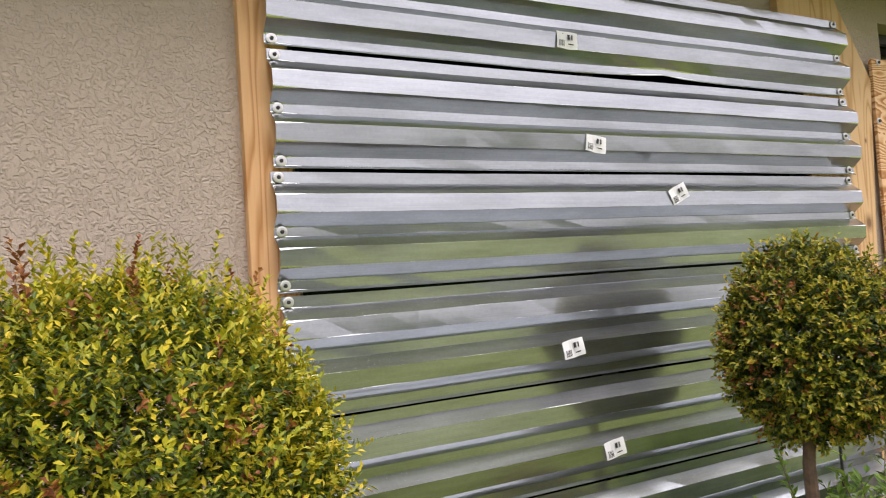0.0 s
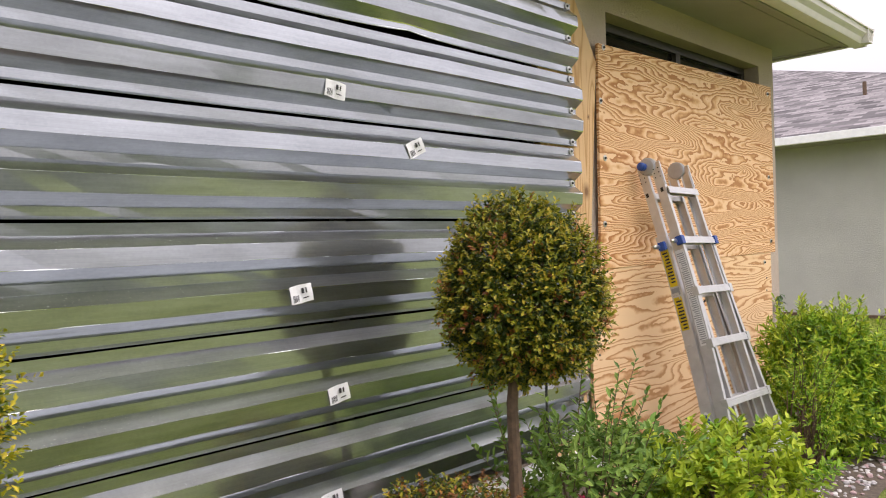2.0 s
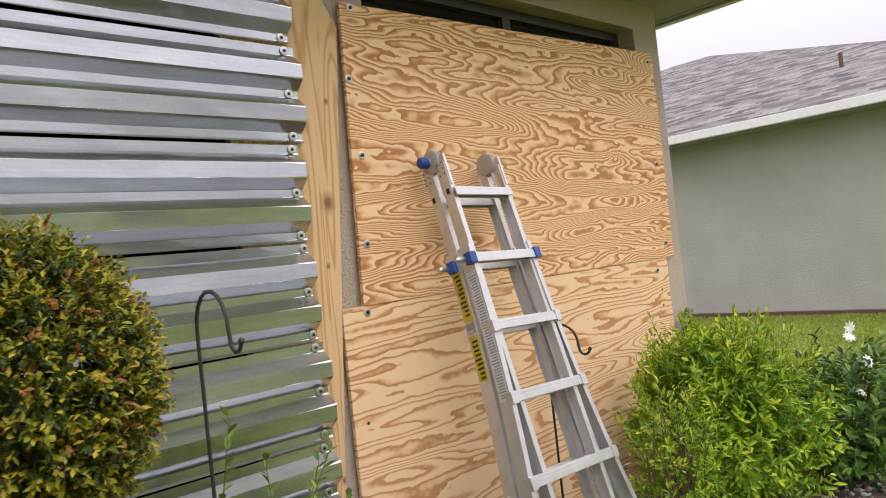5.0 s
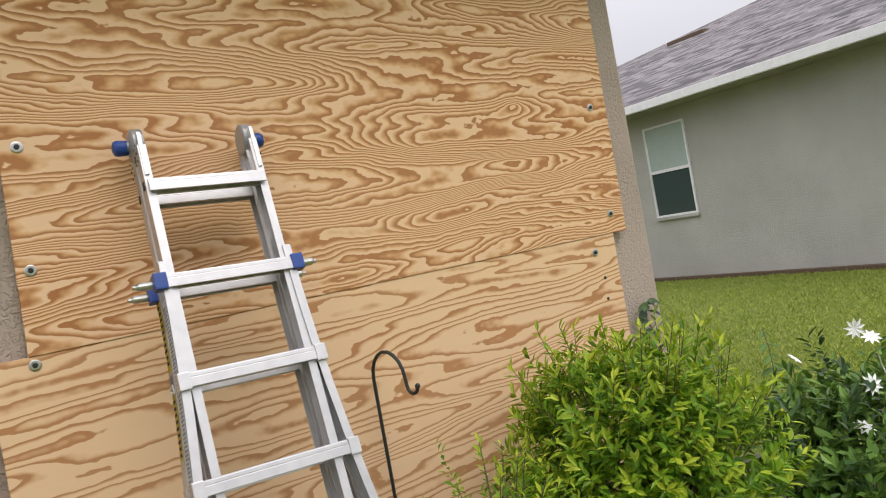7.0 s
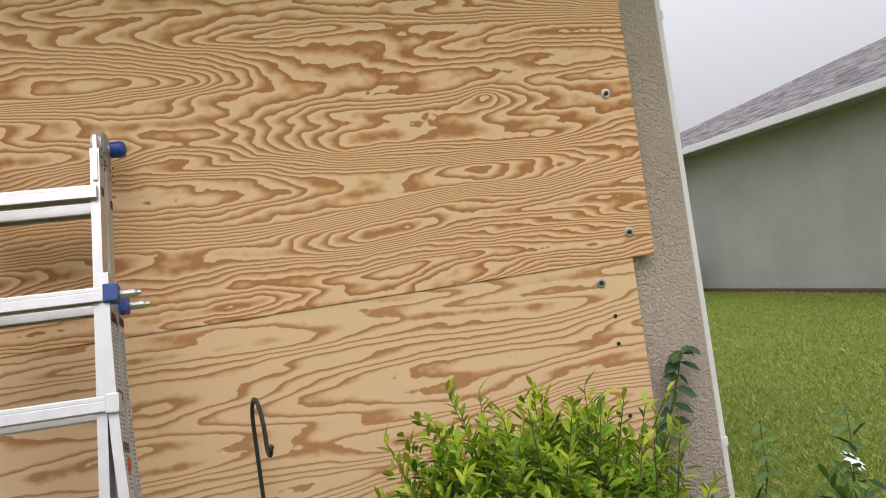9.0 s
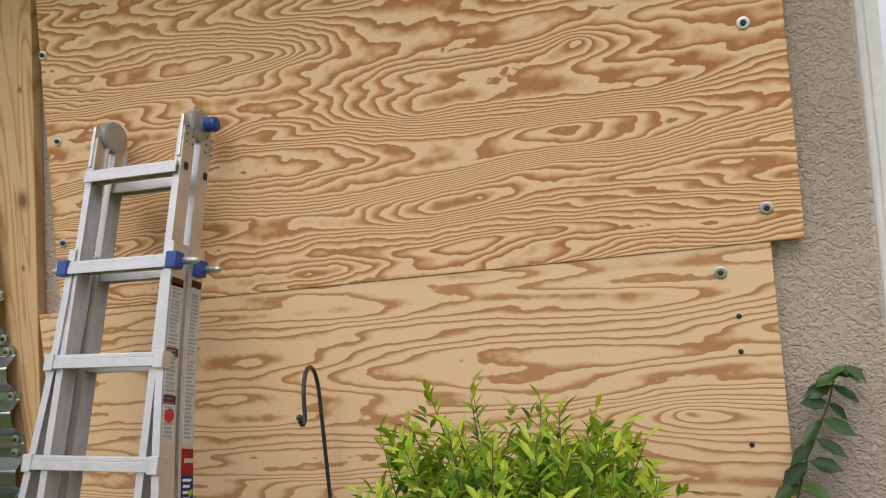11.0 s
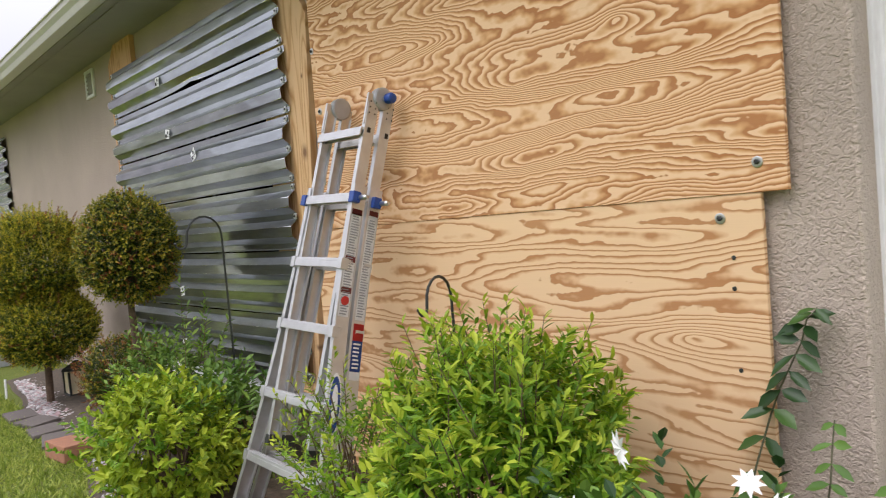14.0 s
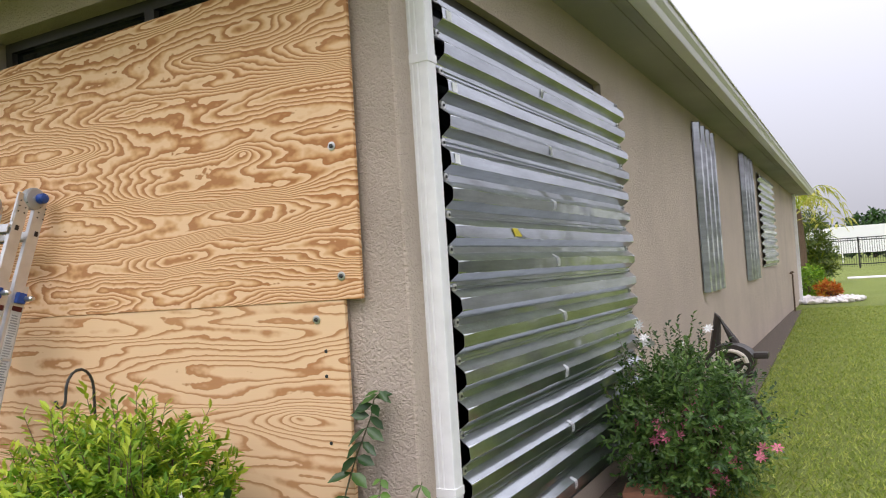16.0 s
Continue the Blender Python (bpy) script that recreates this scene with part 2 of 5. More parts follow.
PLY_LOW = plywood_material("pine_plywood_pale", 11.7, (0.86, 0.61, 0.36), (0.76, 0.48, 0.26), (0.49, 0.225, 0.085), 10.5, 0.30, [(5.539, 0.831, 0.10)], 0.5, 0.9)
BOARD = board_material("pine_board", (0.74, 0.50, 0.27), (0.50, 0.27, 0.10), 0.0, [(3.36, 1.66, 0.020), (3.40, 2.05, 0.007), (3.33, 1.42, 0.006), (3.30, 0.62, 0.008)])
BOARD_B = board_material("orange_pine_board", (0.74, 0.45, 0.22), (0.48, 0.22, 0.07), 4.0)
GALV = galvanised_material("galvanised_steel")
# brighter steel for the bends only, to put highlight lines on them
GALV_BEND = simple("highlight_steel_bend", (0.84, 0.86, 0.88), 0.20, 1.0, 0.05, 20, 0.03, 240)
ALU = simple("brushed_aluminium", (0.60, 0.60, 0.60), 0.40, 0.7, 0.08, 20, 0.1, 240)
STEEL = simple("zinc_plated_steel", (0.62, 0.62, 0.60), 0.35, 1.0, 0.1)
# black colour that stands for unlit depth in the rooms and ladder slots
BLACK = simple("unlit_black", (0.012, 0.012, 0.014), 0.5, vary=0.2)
IRON = simple("black_painted_iron", (0.025, 0.028, 0.025), 0.5, vary=0.3)
LAWN = lawn_material()
SHINGLE = shingle_material()
BARK = simple("brown_bark", (0.13, 0.085, 0.055), 0.9, vary=0.35, scale=40, grain=0.8, grain_scale=90)

# ---------------------------------------------------------------- building blocks


def part(name, bm, material, parent=None, label="", smooth=False):
    me = bpy.data.meshes.new(name)
    bm.to_mesh(me)
    bm.free()
    mats = material if isinstance(material, (list, tuple)) else [material]
    for m in mats:
        me.materials.append(m)
    if smooth:
        for p in me.polygons:
            p.use_smooth = True
    ob = new(name, me)
    if parent is not None:
        ob.parent = parent
    if label:
        ob["label"] = label
    return ob


def thing(name, label, category, group="", kind="", at=(0, 0, 0)):
    ob = new(name)
    ob.location = at
    ob.empty_display_size = 0.05
    return tagged(ob, label, category, group, kind)


def add_box(bm, x0, x1, y0, y1, z0, z1, bevel=0.0, m=None):
    r = bmesh.ops.create_cube(bm, size=1)
    vs = r["verts"]
    for v in vs:
        v.co = Vector((x0 + (v.co.x + 0.5) * (x1 - x0), y0 + (v.co.y + 0.5) * (y1 - y0), z0 + (v.co.z + 0.5) * (z1 - z0)))
    if bevel:
        es = list({e for v in vs for e in v.link_edges})
        r = bmesh.ops.bevel(bm, geom=es, offset=bevel, segments=2, affect="EDGES", profile=0.7)
        vs = list({v for f in r["faces"] for v in f.verts} | {v for v in vs if v.is_valid})
    if m is not None:
        for v in vs:
            v.co = m @ v.co
    return vs


def box(x0, x1, y0, y1, z0, z1, bevel=0.0, m=None):
    bm = bmesh.new()
    add_box(bm, x0, x1, y0, y1, z0, z1, bevel, m)
    return bm


def prism(poly, y0, y1, bevel=0.0):
    """A slab with the outline poly in x and z, from y0 to y1."""
    bm = bmesh.new()
    a = [bm.verts.new((x, y0, z)) for x, z in poly]
    f = bm.faces.new(a)
    r = bmesh.ops.extrude_face_region(bm, geom=[f])
    for v in r["geom"]:
        if isinstance(v, bmesh.types.BMVert):
            v.co.y = y1
    bmesh.ops.recalc_face_normals(bm, faces=bm.faces)
    if bevel:
        bmesh.ops.bevel(bm, geom=list(bm.edges), offset=bevel, segments=1, affect="EDGES")
    return bm


def add_tube(bm, pts, radius, sides=8, taper=None):
    """A round bar along a line of points."""
    pts = [Vector(p) for p in pts]
    rings = []
    for i, p in enumerate(pts):
        d = (pts[min(i + 1, len(pts) - 1)] - pts[max(i - 1, 0)]).normalized()
        a = d.orthogonal().normalized() if not rings else (rings[-1][1] - d * rings[-1][1].dot(d)).normalized()
        c = d.cross(a)
        r = radius if taper is None else radius + (taper - radius) * i / (len(pts) - 1)
        ring = [bm.verts.new(p + (a * math.cos(k * 2 * math.pi / sides) + c * math.sin(k * 2 * math.pi / sides)) * r) for k in range(sides)]
        rings.append((ring, a))
    for (r0, _), (r1, _) in zip(rings, rings[1:]):
        for k in range(sides):
            bm.faces.new((r0[k], r0[(k + 1) % sides], r1[(k + 1) % sides], r1[k]))
    bm.faces.new(list(reversed(rings[0][0])))
    bm.faces.new(rings[-1][0])
    return bm


def tube(pts, radius, sides=8, taper=None):
    return add_tube(bmesh.new(), pts, radius, sides, taper)


def lathe(profile, sides=20, m=None):
    """A turned form: (radius, height) pairs round z."""
    bm = bmesh.new()
    rings = []
    for r, z in profile:
        rings.append([bm.verts.new((r * math.cos(k * 2 * math.pi / sides), r * math.sin(k * 2 * math.pi / sides), z)) for k in range(sides)])
    for a, c in zip(rings, rings[1:]):
        for k in range(sides):
            bm.faces.new((a[k], a[(k + 1) % sides], c[(k + 1) % sides], c[k]))
    bm.faces.new(list(reversed(rings[0])))
    bm.faces.new(rings[-1])
    bmesh.ops.recalc_face_normals(bm, faces=bm.faces)
    if m is not None:
        bm.transform(m)
    return bm


def raw_mesh(name, verts, faces, material, parent=None, label="", smooth=False, index=None):
    me = bpy.data.meshes.new(name)
    me.from_pydata(verts, [], faces)
    for m in material if isinstance(material, (list, tuple)) else [material]:
        me.materials.append(m)
    if index is not None:
        me.polygons.foreach_set("material_index", index)
    if smooth:
        me.polygons.foreach_set("use_smooth", [True] * len(me.polygons))
    me.update()
    ob = new(name, me)
    if parent is not None:
        ob.parent = parent
    if label:
        ob["label"] = label
    return ob


def unit(a):
    return a / np.maximum(np.linalg.norm(a, axis=1, keepdims=True), 1e-9)


def leaf_geometry(base, way, up, length, width, curl=0.18, oval=False):
    """Pointed leaves, folded along the midrib: base points, directions, face normals, lengths and widths as arrays. Oval ones have a rounder outline and arch."""
    way = unit(way)
    side = unit(np.cross(way, up))
    nor = np.cross(side, way)
    L, W = length[:, None], width[:, None]
    n = len(base)
    tip = base + way * L - nor * L * curl
    if oval:
        rows = [base]
        for s, w, sink in ((0.26, 0.40, 0.03), (0.60, 0.46, 0.30)):
            rib = base + way * L * s - nor * (L * curl * sink + W * 0.12)
            edge = base + way * L * (s + 0.03) - nor * (L * curl * sink - W * 0.06)
            rows += [edge + side * W * w, rib, edge - side * W * w]
        verts = np.stack(rows + [tip], 1).reshape(-1, 3)
        tri = np.array([[0, 2, 1], [0, 3, 2], [1, 2, 5], [1, 5, 4], [2, 3, 6], [2, 6, 5], [4, 5, 7], [5, 6, 7]])
    else:
        mid = base + way * L * 0.52 - nor * W * 0.22
        lf = base + way * L * 0.56 + side * W * 0.5 + nor * W * 0.05
        rt = base + way * L * 0.56 - side * W * 0.5 + nor * W * 0.05
        verts = np.stack([base, lf, tip, rt, mid], 1).reshape(-1, 3)
        tri = np.array([[0, 4, 1], [1, 4, 2], [0, 3, 4], [3, 2, 4]])
    k = np.arange(n)[:, None] * (len(verts) // n)
    faces = (k[:, :, None] + tri[None]).reshape(-1, 3)
    return verts, faces


def sprigs(rng, roots, ways, reach, leaves, length, width, spread=0.9, ids=(0, 0), tip=0.66):
    """Leaves set round short twigs: each twig starts at a root and goes its way."""
    n = len(roots)
    s = np.tile(np.linspace(0.15, 1.0, leaves), n)
    root = np.repeat(roots, leaves, 0)
    way = np.repeat(unit(ways), leaves, 0)
    rch = np.repeat(reach, leaves)
    base = root + way * (rch * s)[:, None]
    side = unit(np.cross(way, rng.normal(size=way.shape)))
    d = unit(way * (0.35 + 0.65 * s)[:, None] + side * spread)
    up = unit(way + np.array([0, 0, 0.7]) + rng.normal(size=way.shape) * 0.35)
    ln = length * rng.uniform(0.65, 1.2, len(base))
    v, f = leaf_geometry(base, d, up, ln, width * rng.uniform(0.75, 1.2, len(base)), oval=0.04 < length < 0.11)
    fresh = s + rng.normal(size=len(s)) * 0.12 > tip
    return v, f, np.repeat(np.where(fresh, ids[1], ids[0]), len(f) // len(base))


def blob_roots(rng, n, centre, radii, shell=0.55, lump=0.12):
    """Points in the outer shell of a lumpy ellipsoid, with their outward ways."""
    d = unit(rng.normal(size=(n, 3)))
    k = rng.normal(size=(5, 3)) * 2.2
    ph = rng.uniform(0, 6.28, 5)
    bumpy = 1 + lump * np.sin(d @ k.T + ph).sum(1) / 2.2
    r = (shell + (1 - shell) * rng.uniform(0, 1, n) ** 0.45) * bumpy
    p = np.array(centre) + d * np.array(radii) * r[:, None]
    return p, unit(d / np.array(radii))

# ---------------------------------------------------------------- structure
def structure(ob, label, category):
    return tagged(ob, label, category, kind="structure")


def bed_edge(x):
    """The outer edge of the planting bed along the front wall."""
    return -0.79 - 0.085 * min(max(x, -1.5), 3.4) - 0.04 * math.sin(2.3 * x + 0.6) - 0.02 * math.sin(5.1 * x)


def ground_mesh():
    bm = bmesh.new()
    xs = [-400, -150, -60, -25, -12, -6, 0, 4, 8, 13, 20, 40, 120, 400]
    ys = [-400, -120, -40, -15, -6, -2, 0, 4, 10, 20, 35, 60, 120, 400]
    grid = [[bm.verts.new((x, y, 0.0)) for x in xs] for y in ys]
    for j in range(len(ys) - 1):
        for i in range(len(xs) - 1):
            bm.faces.new((grid[j][i], grid[j][i + 1], grid[j + 1][i + 1], grid[j + 1][i]))
    return bm


structure(part("ground", ground_mesh(), LAWN), "mown green lawn with lighter and yellowish patches", "lawn")

# the front wall, with two window openings cut through it
W0, W1 = 0.04, 0.24
OPEN_A = (0.62, 3.12, 0.36, 2.60)
OPEN_B = (3.66, 5.755, 0.10, 2.66)


def front_wall():
    bm = bmesh.new()
    xs = [-7.0, OPEN_A[0], OPEN_A[1], OPEN_B[0], OPEN_B[1], 6.024]
    for i in range(5):
        if i == 1:
            spans = [(-0.2, OPEN_A[2]), (OPEN_A[3], 2.86)]
        elif i == 3:
            spans = [(-0.2, OPEN_B[2]), (OPEN_B[3], 2.86)]
        else:
            spans = [(-0.2, 2.86)]
        for z0, z1 in spans:
            add_box(bm, xs[i], xs[i + 1], W0, W1, z0, z1)
    return bm


wall_front = structure(part("wall_front", front_wall(), STUCCO), "taupe stucco front wall with a skip-trowel texture", "wall")


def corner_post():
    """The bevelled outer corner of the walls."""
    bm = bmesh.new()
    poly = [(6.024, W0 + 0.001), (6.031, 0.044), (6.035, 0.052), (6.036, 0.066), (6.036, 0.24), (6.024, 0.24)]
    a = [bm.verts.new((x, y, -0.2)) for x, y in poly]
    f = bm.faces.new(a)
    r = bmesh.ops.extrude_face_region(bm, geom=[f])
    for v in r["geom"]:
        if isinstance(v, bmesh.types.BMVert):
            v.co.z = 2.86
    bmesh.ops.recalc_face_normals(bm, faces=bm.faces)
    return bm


# paler colour carries the sky light that falls on the corner's side face
structure(part("wall_corner", corner_post(), stucco_material("sidelit_corner_stucco", (0.60, 0.50, 0.415))), "stucco house corner with side light put into its paler colour", "wall")

SIDE = Matrix.Translation((6.035, 0.24, 0)) @ Matrix.Rotation(radians(-1.37), 4, "Z")
SIDE_LEN = 19.2
OPEN_C = (0.09, 2.36, 0.30, 2.515)


def side_wall():
    bm = bmesh.new()
    ys = [0.0, OPEN_C[0], OPEN_C[1], SIDE_LEN]
    for i in range(3):
        for z0, z1 in ([(-0.2, OPEN_C[2]), (OPEN_C[3], 2.86)] if i == 1 else [(-0.2, 2.86)]):
            add_box(bm, -0.2, 0.0, ys[i], ys[i + 1], z0, z1, m=SIDE)
    return bm


structure(part("wall_side", side_wall(), STUCCO_SIDE), "long tan stucco side wall of the house", "wall")
structure(part("wall_back", box(-7.0, 6.2, 19.2, 19.4, -0.2, 2.86), STUCCO_SIDE), "plain stucco back wall of the house", "wall")
structure(part("wall_end", box(-7.2, -7.0, W0, 19.4, -0.2, 2.86), STUCCO), "plain stucco end wall of the house", "wall")


def windows():
    glass_m, n, l, b = nodes_of("dark_window_glass")
    b.inputs["Base Color"].default_value = (0.01, 0.012, 0.014, 1)
    b.inputs["Roughness"].default_value = 0.06
    frame_m = simple("bronze_window_frame", (0.05, 0.045, 0.04), 0.4)
    for k, (x0, x1, z0, z1), lab in ((1, OPEN_A, "recessed window behind corrugated storm panels"), (2, OPEN_B, "dark recessed window mostly hidden by plywood sheets")):
        w = thing("window_%d" % k, lab, "window", kind="structure")
        bm = bmesh.new()
        t = 0.05
        add_box(bm, x0, x0 + t, 0.15, 0.21, z0, z1)
        add_box(bm, x1 - t, x1, 0.15, 0.21, z0, z1)
        add_box(bm, x0 + t, x1 - t, 0.15, 0.21, z1 - t, z1)
        add_box(bm, x0 + t, x1 - t, 0.15, 0.21, z0, z0 + t)
        xm = (x0 + x1) / 2
        add_box(bm, xm - 0.03, xm + 0.03, 0.15, 0.21, z0 + t, z1 - t)
        part("window_frame", bm, frame_m, w)
        part("pane", box(x0 + t, xm - 0.03, 0.18, 0.19, z0 + t, z1 - t), glass_m, w)
        part("pane", box(xm + 0.03, x1 - t, 0.18, 0.19, z0 + t, z1 - t), glass_m, w)
        # black sheet in place of the unlit room behind the panes
        structure(part("dark_room_sheet", box(x0, x1, 0.25, 0.27, z0, z1), BLACK, w), "", "")
    sill = part("window_sill", box(0.50, 3.36, -0.10, 0.038, 0.305, 0.352, 0.008), WHITE, bpy.data.objects["window_1"], "white projecting sill")
    w = thing("window_3", "recessed side window behind storm panels", "window", kind="structure")
    part("pane", box(-0.12, -0.10, OPEN_C[0], OPEN_C[1], OPEN_C[2], OPEN_C[3], m=SIDE), glass_m, w)
    bm = bmesh.new()
    add_box(bm, -0.10, -0.05, OPEN_C[0], OPEN_C[1], OPEN_C[3] - 0.05, OPEN_C[3], m=SIDE)
    add_box(bm, -0.10, -0.05, OPEN_C[1] - 0.05, OPEN_C[1], OPEN_C[2], OPEN_C[3] - 0.05, m=SIDE)
    part("window_frame", bm, frame_m, w)


windows()

# soffit, fascia, gutter and roof
SOFF = 2.825


def soffit_mesh():
    bm = bmesh.new()
    add_box(bm, -7.5, 6.385, -0.40, W0 - 0.002, SOFF, SOFF + 0.02)
    add_box(bm, 0.001, 0.355, -0.2, SIDE_LEN + 0.4, SOFF + 0.001, SOFF + 0.021, m=SIDE)
    # stucco stop beads and the fascia board behind the gutter
    add_box(bm, -7.5, 6.30, -0.318, -0.306, SOFF - 0.006, SOFF)
    add_box(bm, -7.5, 6.38, -0.40, -0.372, SOFF - 0.014, SOFF)
    add_box(bm, 0.262, 0.274, -0.55, SIDE_LEN + 0.4, SOFF - 0.006, SOFF + 0.001, m=SIDE)
    add_box(bm, 0.327, 0.355, -0.63, SIDE_LEN + 0.4, SOFF - 0.014, SOFF + 0.001, m=SIDE)
    return bm


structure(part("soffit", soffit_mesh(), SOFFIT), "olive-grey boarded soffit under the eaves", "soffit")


def gutter(name, m, length, lab):
    """A K-profile gutter along local x with its fascia behind."""
    prof = [(0.0, 0.0), (-0.085, 0.0), (-0.09, 0.012), (-0.10, 0.05), (-0.125, 0.085), (-0.13, 0.125), (-0.142, 0.128), (-0.142, 0.142), (-0.12, 0.142), (-0.118, 0.10), (-0.085, 0.015), (-0.008, 0.015), (-0.008, 0.14), (0.0, 0.14)]
    bm = bmesh.new()
    a = [bm.verts.new((0, y, z * 0.82)) for y, z in prof]
    f = bm.faces.new(a)
    r = bmesh.ops.extrude_face_region(bm, geom=[f])
    for v in r["geom"]:
        if isinstance(v, bmesh.types.BMVert):
            v.co.x = length
    bmesh.ops.recalc_face_normals(bm, faces=bm.faces)
    bm.transform(m)
    g = structure(part(name, bm, FASCIA), lab, "gutter")
    return g


gutter("gutter_front", Matrix.Translation((-7.6, -0.402, SOFF - 0.005)), 14.12, "cream metal gutter along the front eave")
gutter("gutter_side", SIDE @ Matrix.Translation((0.356, -0.775, SOFF - 0.003)) @ Matrix.Rotation(radians(90), 4, "Z"), SIDE_LEN + 1.3, "cream metal gutter along the side eave")


def roof_mesh():
    bm = bmesh.new()
    z0, z1 = 2.95, 5.6
    a = [bm.verts.new(p) for p in ((-7.6, -0.46, z0), (6.40, -0.46, z0), (6.87, 19.8, z0), (-7.6, 19.8, z0), (-1.5, 6.0, z1), (0.0, 6.0, z1), (0.3, 13.5, z1), (-1.5, 13.5, z1))]
    for q in ((0, 1, 5, 4), (1, 2, 6, 5), (2, 3, 7, 6), (3, 0, 4, 7), (4, 5, 6, 7), (3, 2, 1, 0)):
        bm.faces.new([a[i] for i in q])
    return bm


structure(part("roof", roof_mesh(), SHINGLE), "grey asphalt shingle roof above the eaves", "roof")

# ---------------------------------------------------------------- storm panels
# height under the top edge and depth of each bend: two ribs, whose faces lean a little up and a little down
PROFILE = [(0.0, 0.0), (-0.034, 0.0), (-0.071, 0.0435), (-0.125, 0.0472), (-0.163, 0.001), (-0.192, 0.001), (-0.229, 0.0472), (-0.283, 0.0435), (-0.320, 0.0), (-0.348, 0.0), (-0.356, 0.009)]
SIDE_PROFILE = [(0.0, 0.0), (-0.020, 0.0), (-0.053, 0.0405), (-0.100, 0.0440), (-0.133, 0.0), (-0.159, 0.0), (-0.192, 0.0440), (-0.238, 0.0405), (-0.270, 0.0), (-0.286, 0.0), (-0.292, 0.007)]
STICKER = simple("white_paper_sticker", (0.86, 0.87, 0.88), 0.55, vary=0.04, grain=0.08)
INK = simple("black_print", (0.03, 0.03, 0.035), 0.6)
YELLOW = simple("yellow_tape", (0.75, 0.62, 0.03), 0.5)
PANEL_THINGS = []


def storm_panel(name, lab, length, profile, scale, seed, m, group, dent=None, steps=26, wet=0):
    """One rolled steel panel: two ribs, laid along local x, top edge at z 0, ribs to local -y."""
    rng = random.Random(seed)
    lean = [rng.uniform(-0.0012, 0.0012) for _ in profile]
    bm = bmesh.new()
    rows = []
    for i in range(steps + 1):
        x = length * i / steps
        sag = 0.0010 * math.sin(3.1 * x + seed) + 0.0004 * math.sin(9 * x + 2 * seed)
        ring = []
        for k, (z, d) in enumerate(profile):
            y = -d + lean[k] * (x / length - 0.5) + 0.0003 * math.sin(4 * x + k + seed)
            zz = z * scale + sag
            if dent and k >= len(profile) - 3:
                w = math.exp(-((x - dent) / 0.28) ** 2)
                sharp = math.exp(-abs(x - dent) / 0.05)
                y -= 0.014 * w
                zz += (0.005 * w + 0.011 * sharp) * (1.0 if k == len(profile) - 1 else 0.5)
            ring.append(bm.verts.new((x, y, zz)))
        rows.append(ring)
    for a, b in zip(rows, rows[1:]):
        for k in range(len(profile) - 1):
            bm.faces.new((a[k], b[k], b[k + 1], a[k + 1]))
    # rounded bends between the flats; material 1 gives them brighter highlight lines
    es = [e for e in bm.edges if abs(e.verts[0].co.x - e.verts[1].co.x) > 1e-6 and len(e.link_faces) == 2]
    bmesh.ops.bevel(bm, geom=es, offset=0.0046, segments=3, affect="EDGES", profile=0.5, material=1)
    bmesh.ops.recalc_face_normals(bm, faces=bm.faces)
    top = thing(name, lab, "storm panel", group)
    top.matrix_world = m
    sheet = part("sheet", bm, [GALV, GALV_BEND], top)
    sol = sheet.modifiers.new("thickness", "SOLIDIFY")
    sol.thickness = 0.0012
    PANEL_THINGS.append(top)
    if wet:
        water_drops(top, sheet, profile, scale, length, wet, seed)
    return top


def water_drops(top, sheet, profile, scale, length, n, seed):
    """Rain drops standing on the two upper slopes of a panel."""
    rng = np.random.default_rng(seed)
    verts, faces = [], []
    ang = np.arange(7) / 7 * 2 * math.pi
    for k in range(n):
        a, b = (1, 2) if k % 2 else (5, 6)
        u = rng.uniform(0.12, 0.95)
        z = (profile[a][0] + (profile[b][0] - profile[a][0]) * u) * scale
        y = -(profile[a][1] + (profile[b][1] - profile[a][1]) * u)
        along = np.array([0, -(profile[b][1] - profile[a][1]), (profile[b][0] - profile[a][0]) * scale])
        along /= np.linalg.norm(along)
        out = np.array([0, along[2], -along[1]])
        r = rng.uniform(0.0006, 0.0017) * (1 if rng.uniform() < 0.9 else 1.5)
        c = np.array([length * rng.uniform(0.01, 0.99) ** rng.choice([1.0, 1.6]), y, z]) + out * 0.0009
        o = len(verts)
        for ring_r, lift in ((1.0, 0.0), (0.72, 0.42)):
            for t in ang:
                verts.append(c + r * ring_r * (math.cos(t) * np.array([1.0, 0, 0]) + math.sin(t) * along * 1.15) + out * r * lift)
        verts.append(c + out * r * 0.58)
        for j in range(7):
            q = (j + 1) % 7
            faces += [(o + j, o + q, o + 7 + q, o + 7 + j), (o + 7 + j, o + 7 + q, o + 14)]
    raw_mesh("rain_wetness", [tuple(v) for v in verts], faces, WATER, sheet, "clear rain drops", smooth=True)["kind"] = "stuff"


WATER, _n, _l, _b = nodes_of("rain_water")
_b.inputs["Base Color"].default_value = (0.62, 0.65, 0.67, 1)
_b.inputs["Metallic"].default_value = 0.55
_b.inputs["Roughness"].default_value = 0.05


def washers(top, xs, zs, y=-0.002):
    for x in xs:
        for z in zs:
            part("washer", lathe([(0.0125, 0), (0.0165, 0.001), (0.0165, 0.0035), (0.012, 0.0045)], 14, Matrix.Translation((x, y, z)) @ Matrix.Rotation(radians(90), 4, "X")), STEEL, top)
            part("bolt", lathe([(0.0062, 0.004), (0.0062, 0.008), (0.004, 0.0095)], 6, Matrix.Translation((x, y, z)) @ Matrix.Rotation(radians(90), 4, "X")), IRON, top)


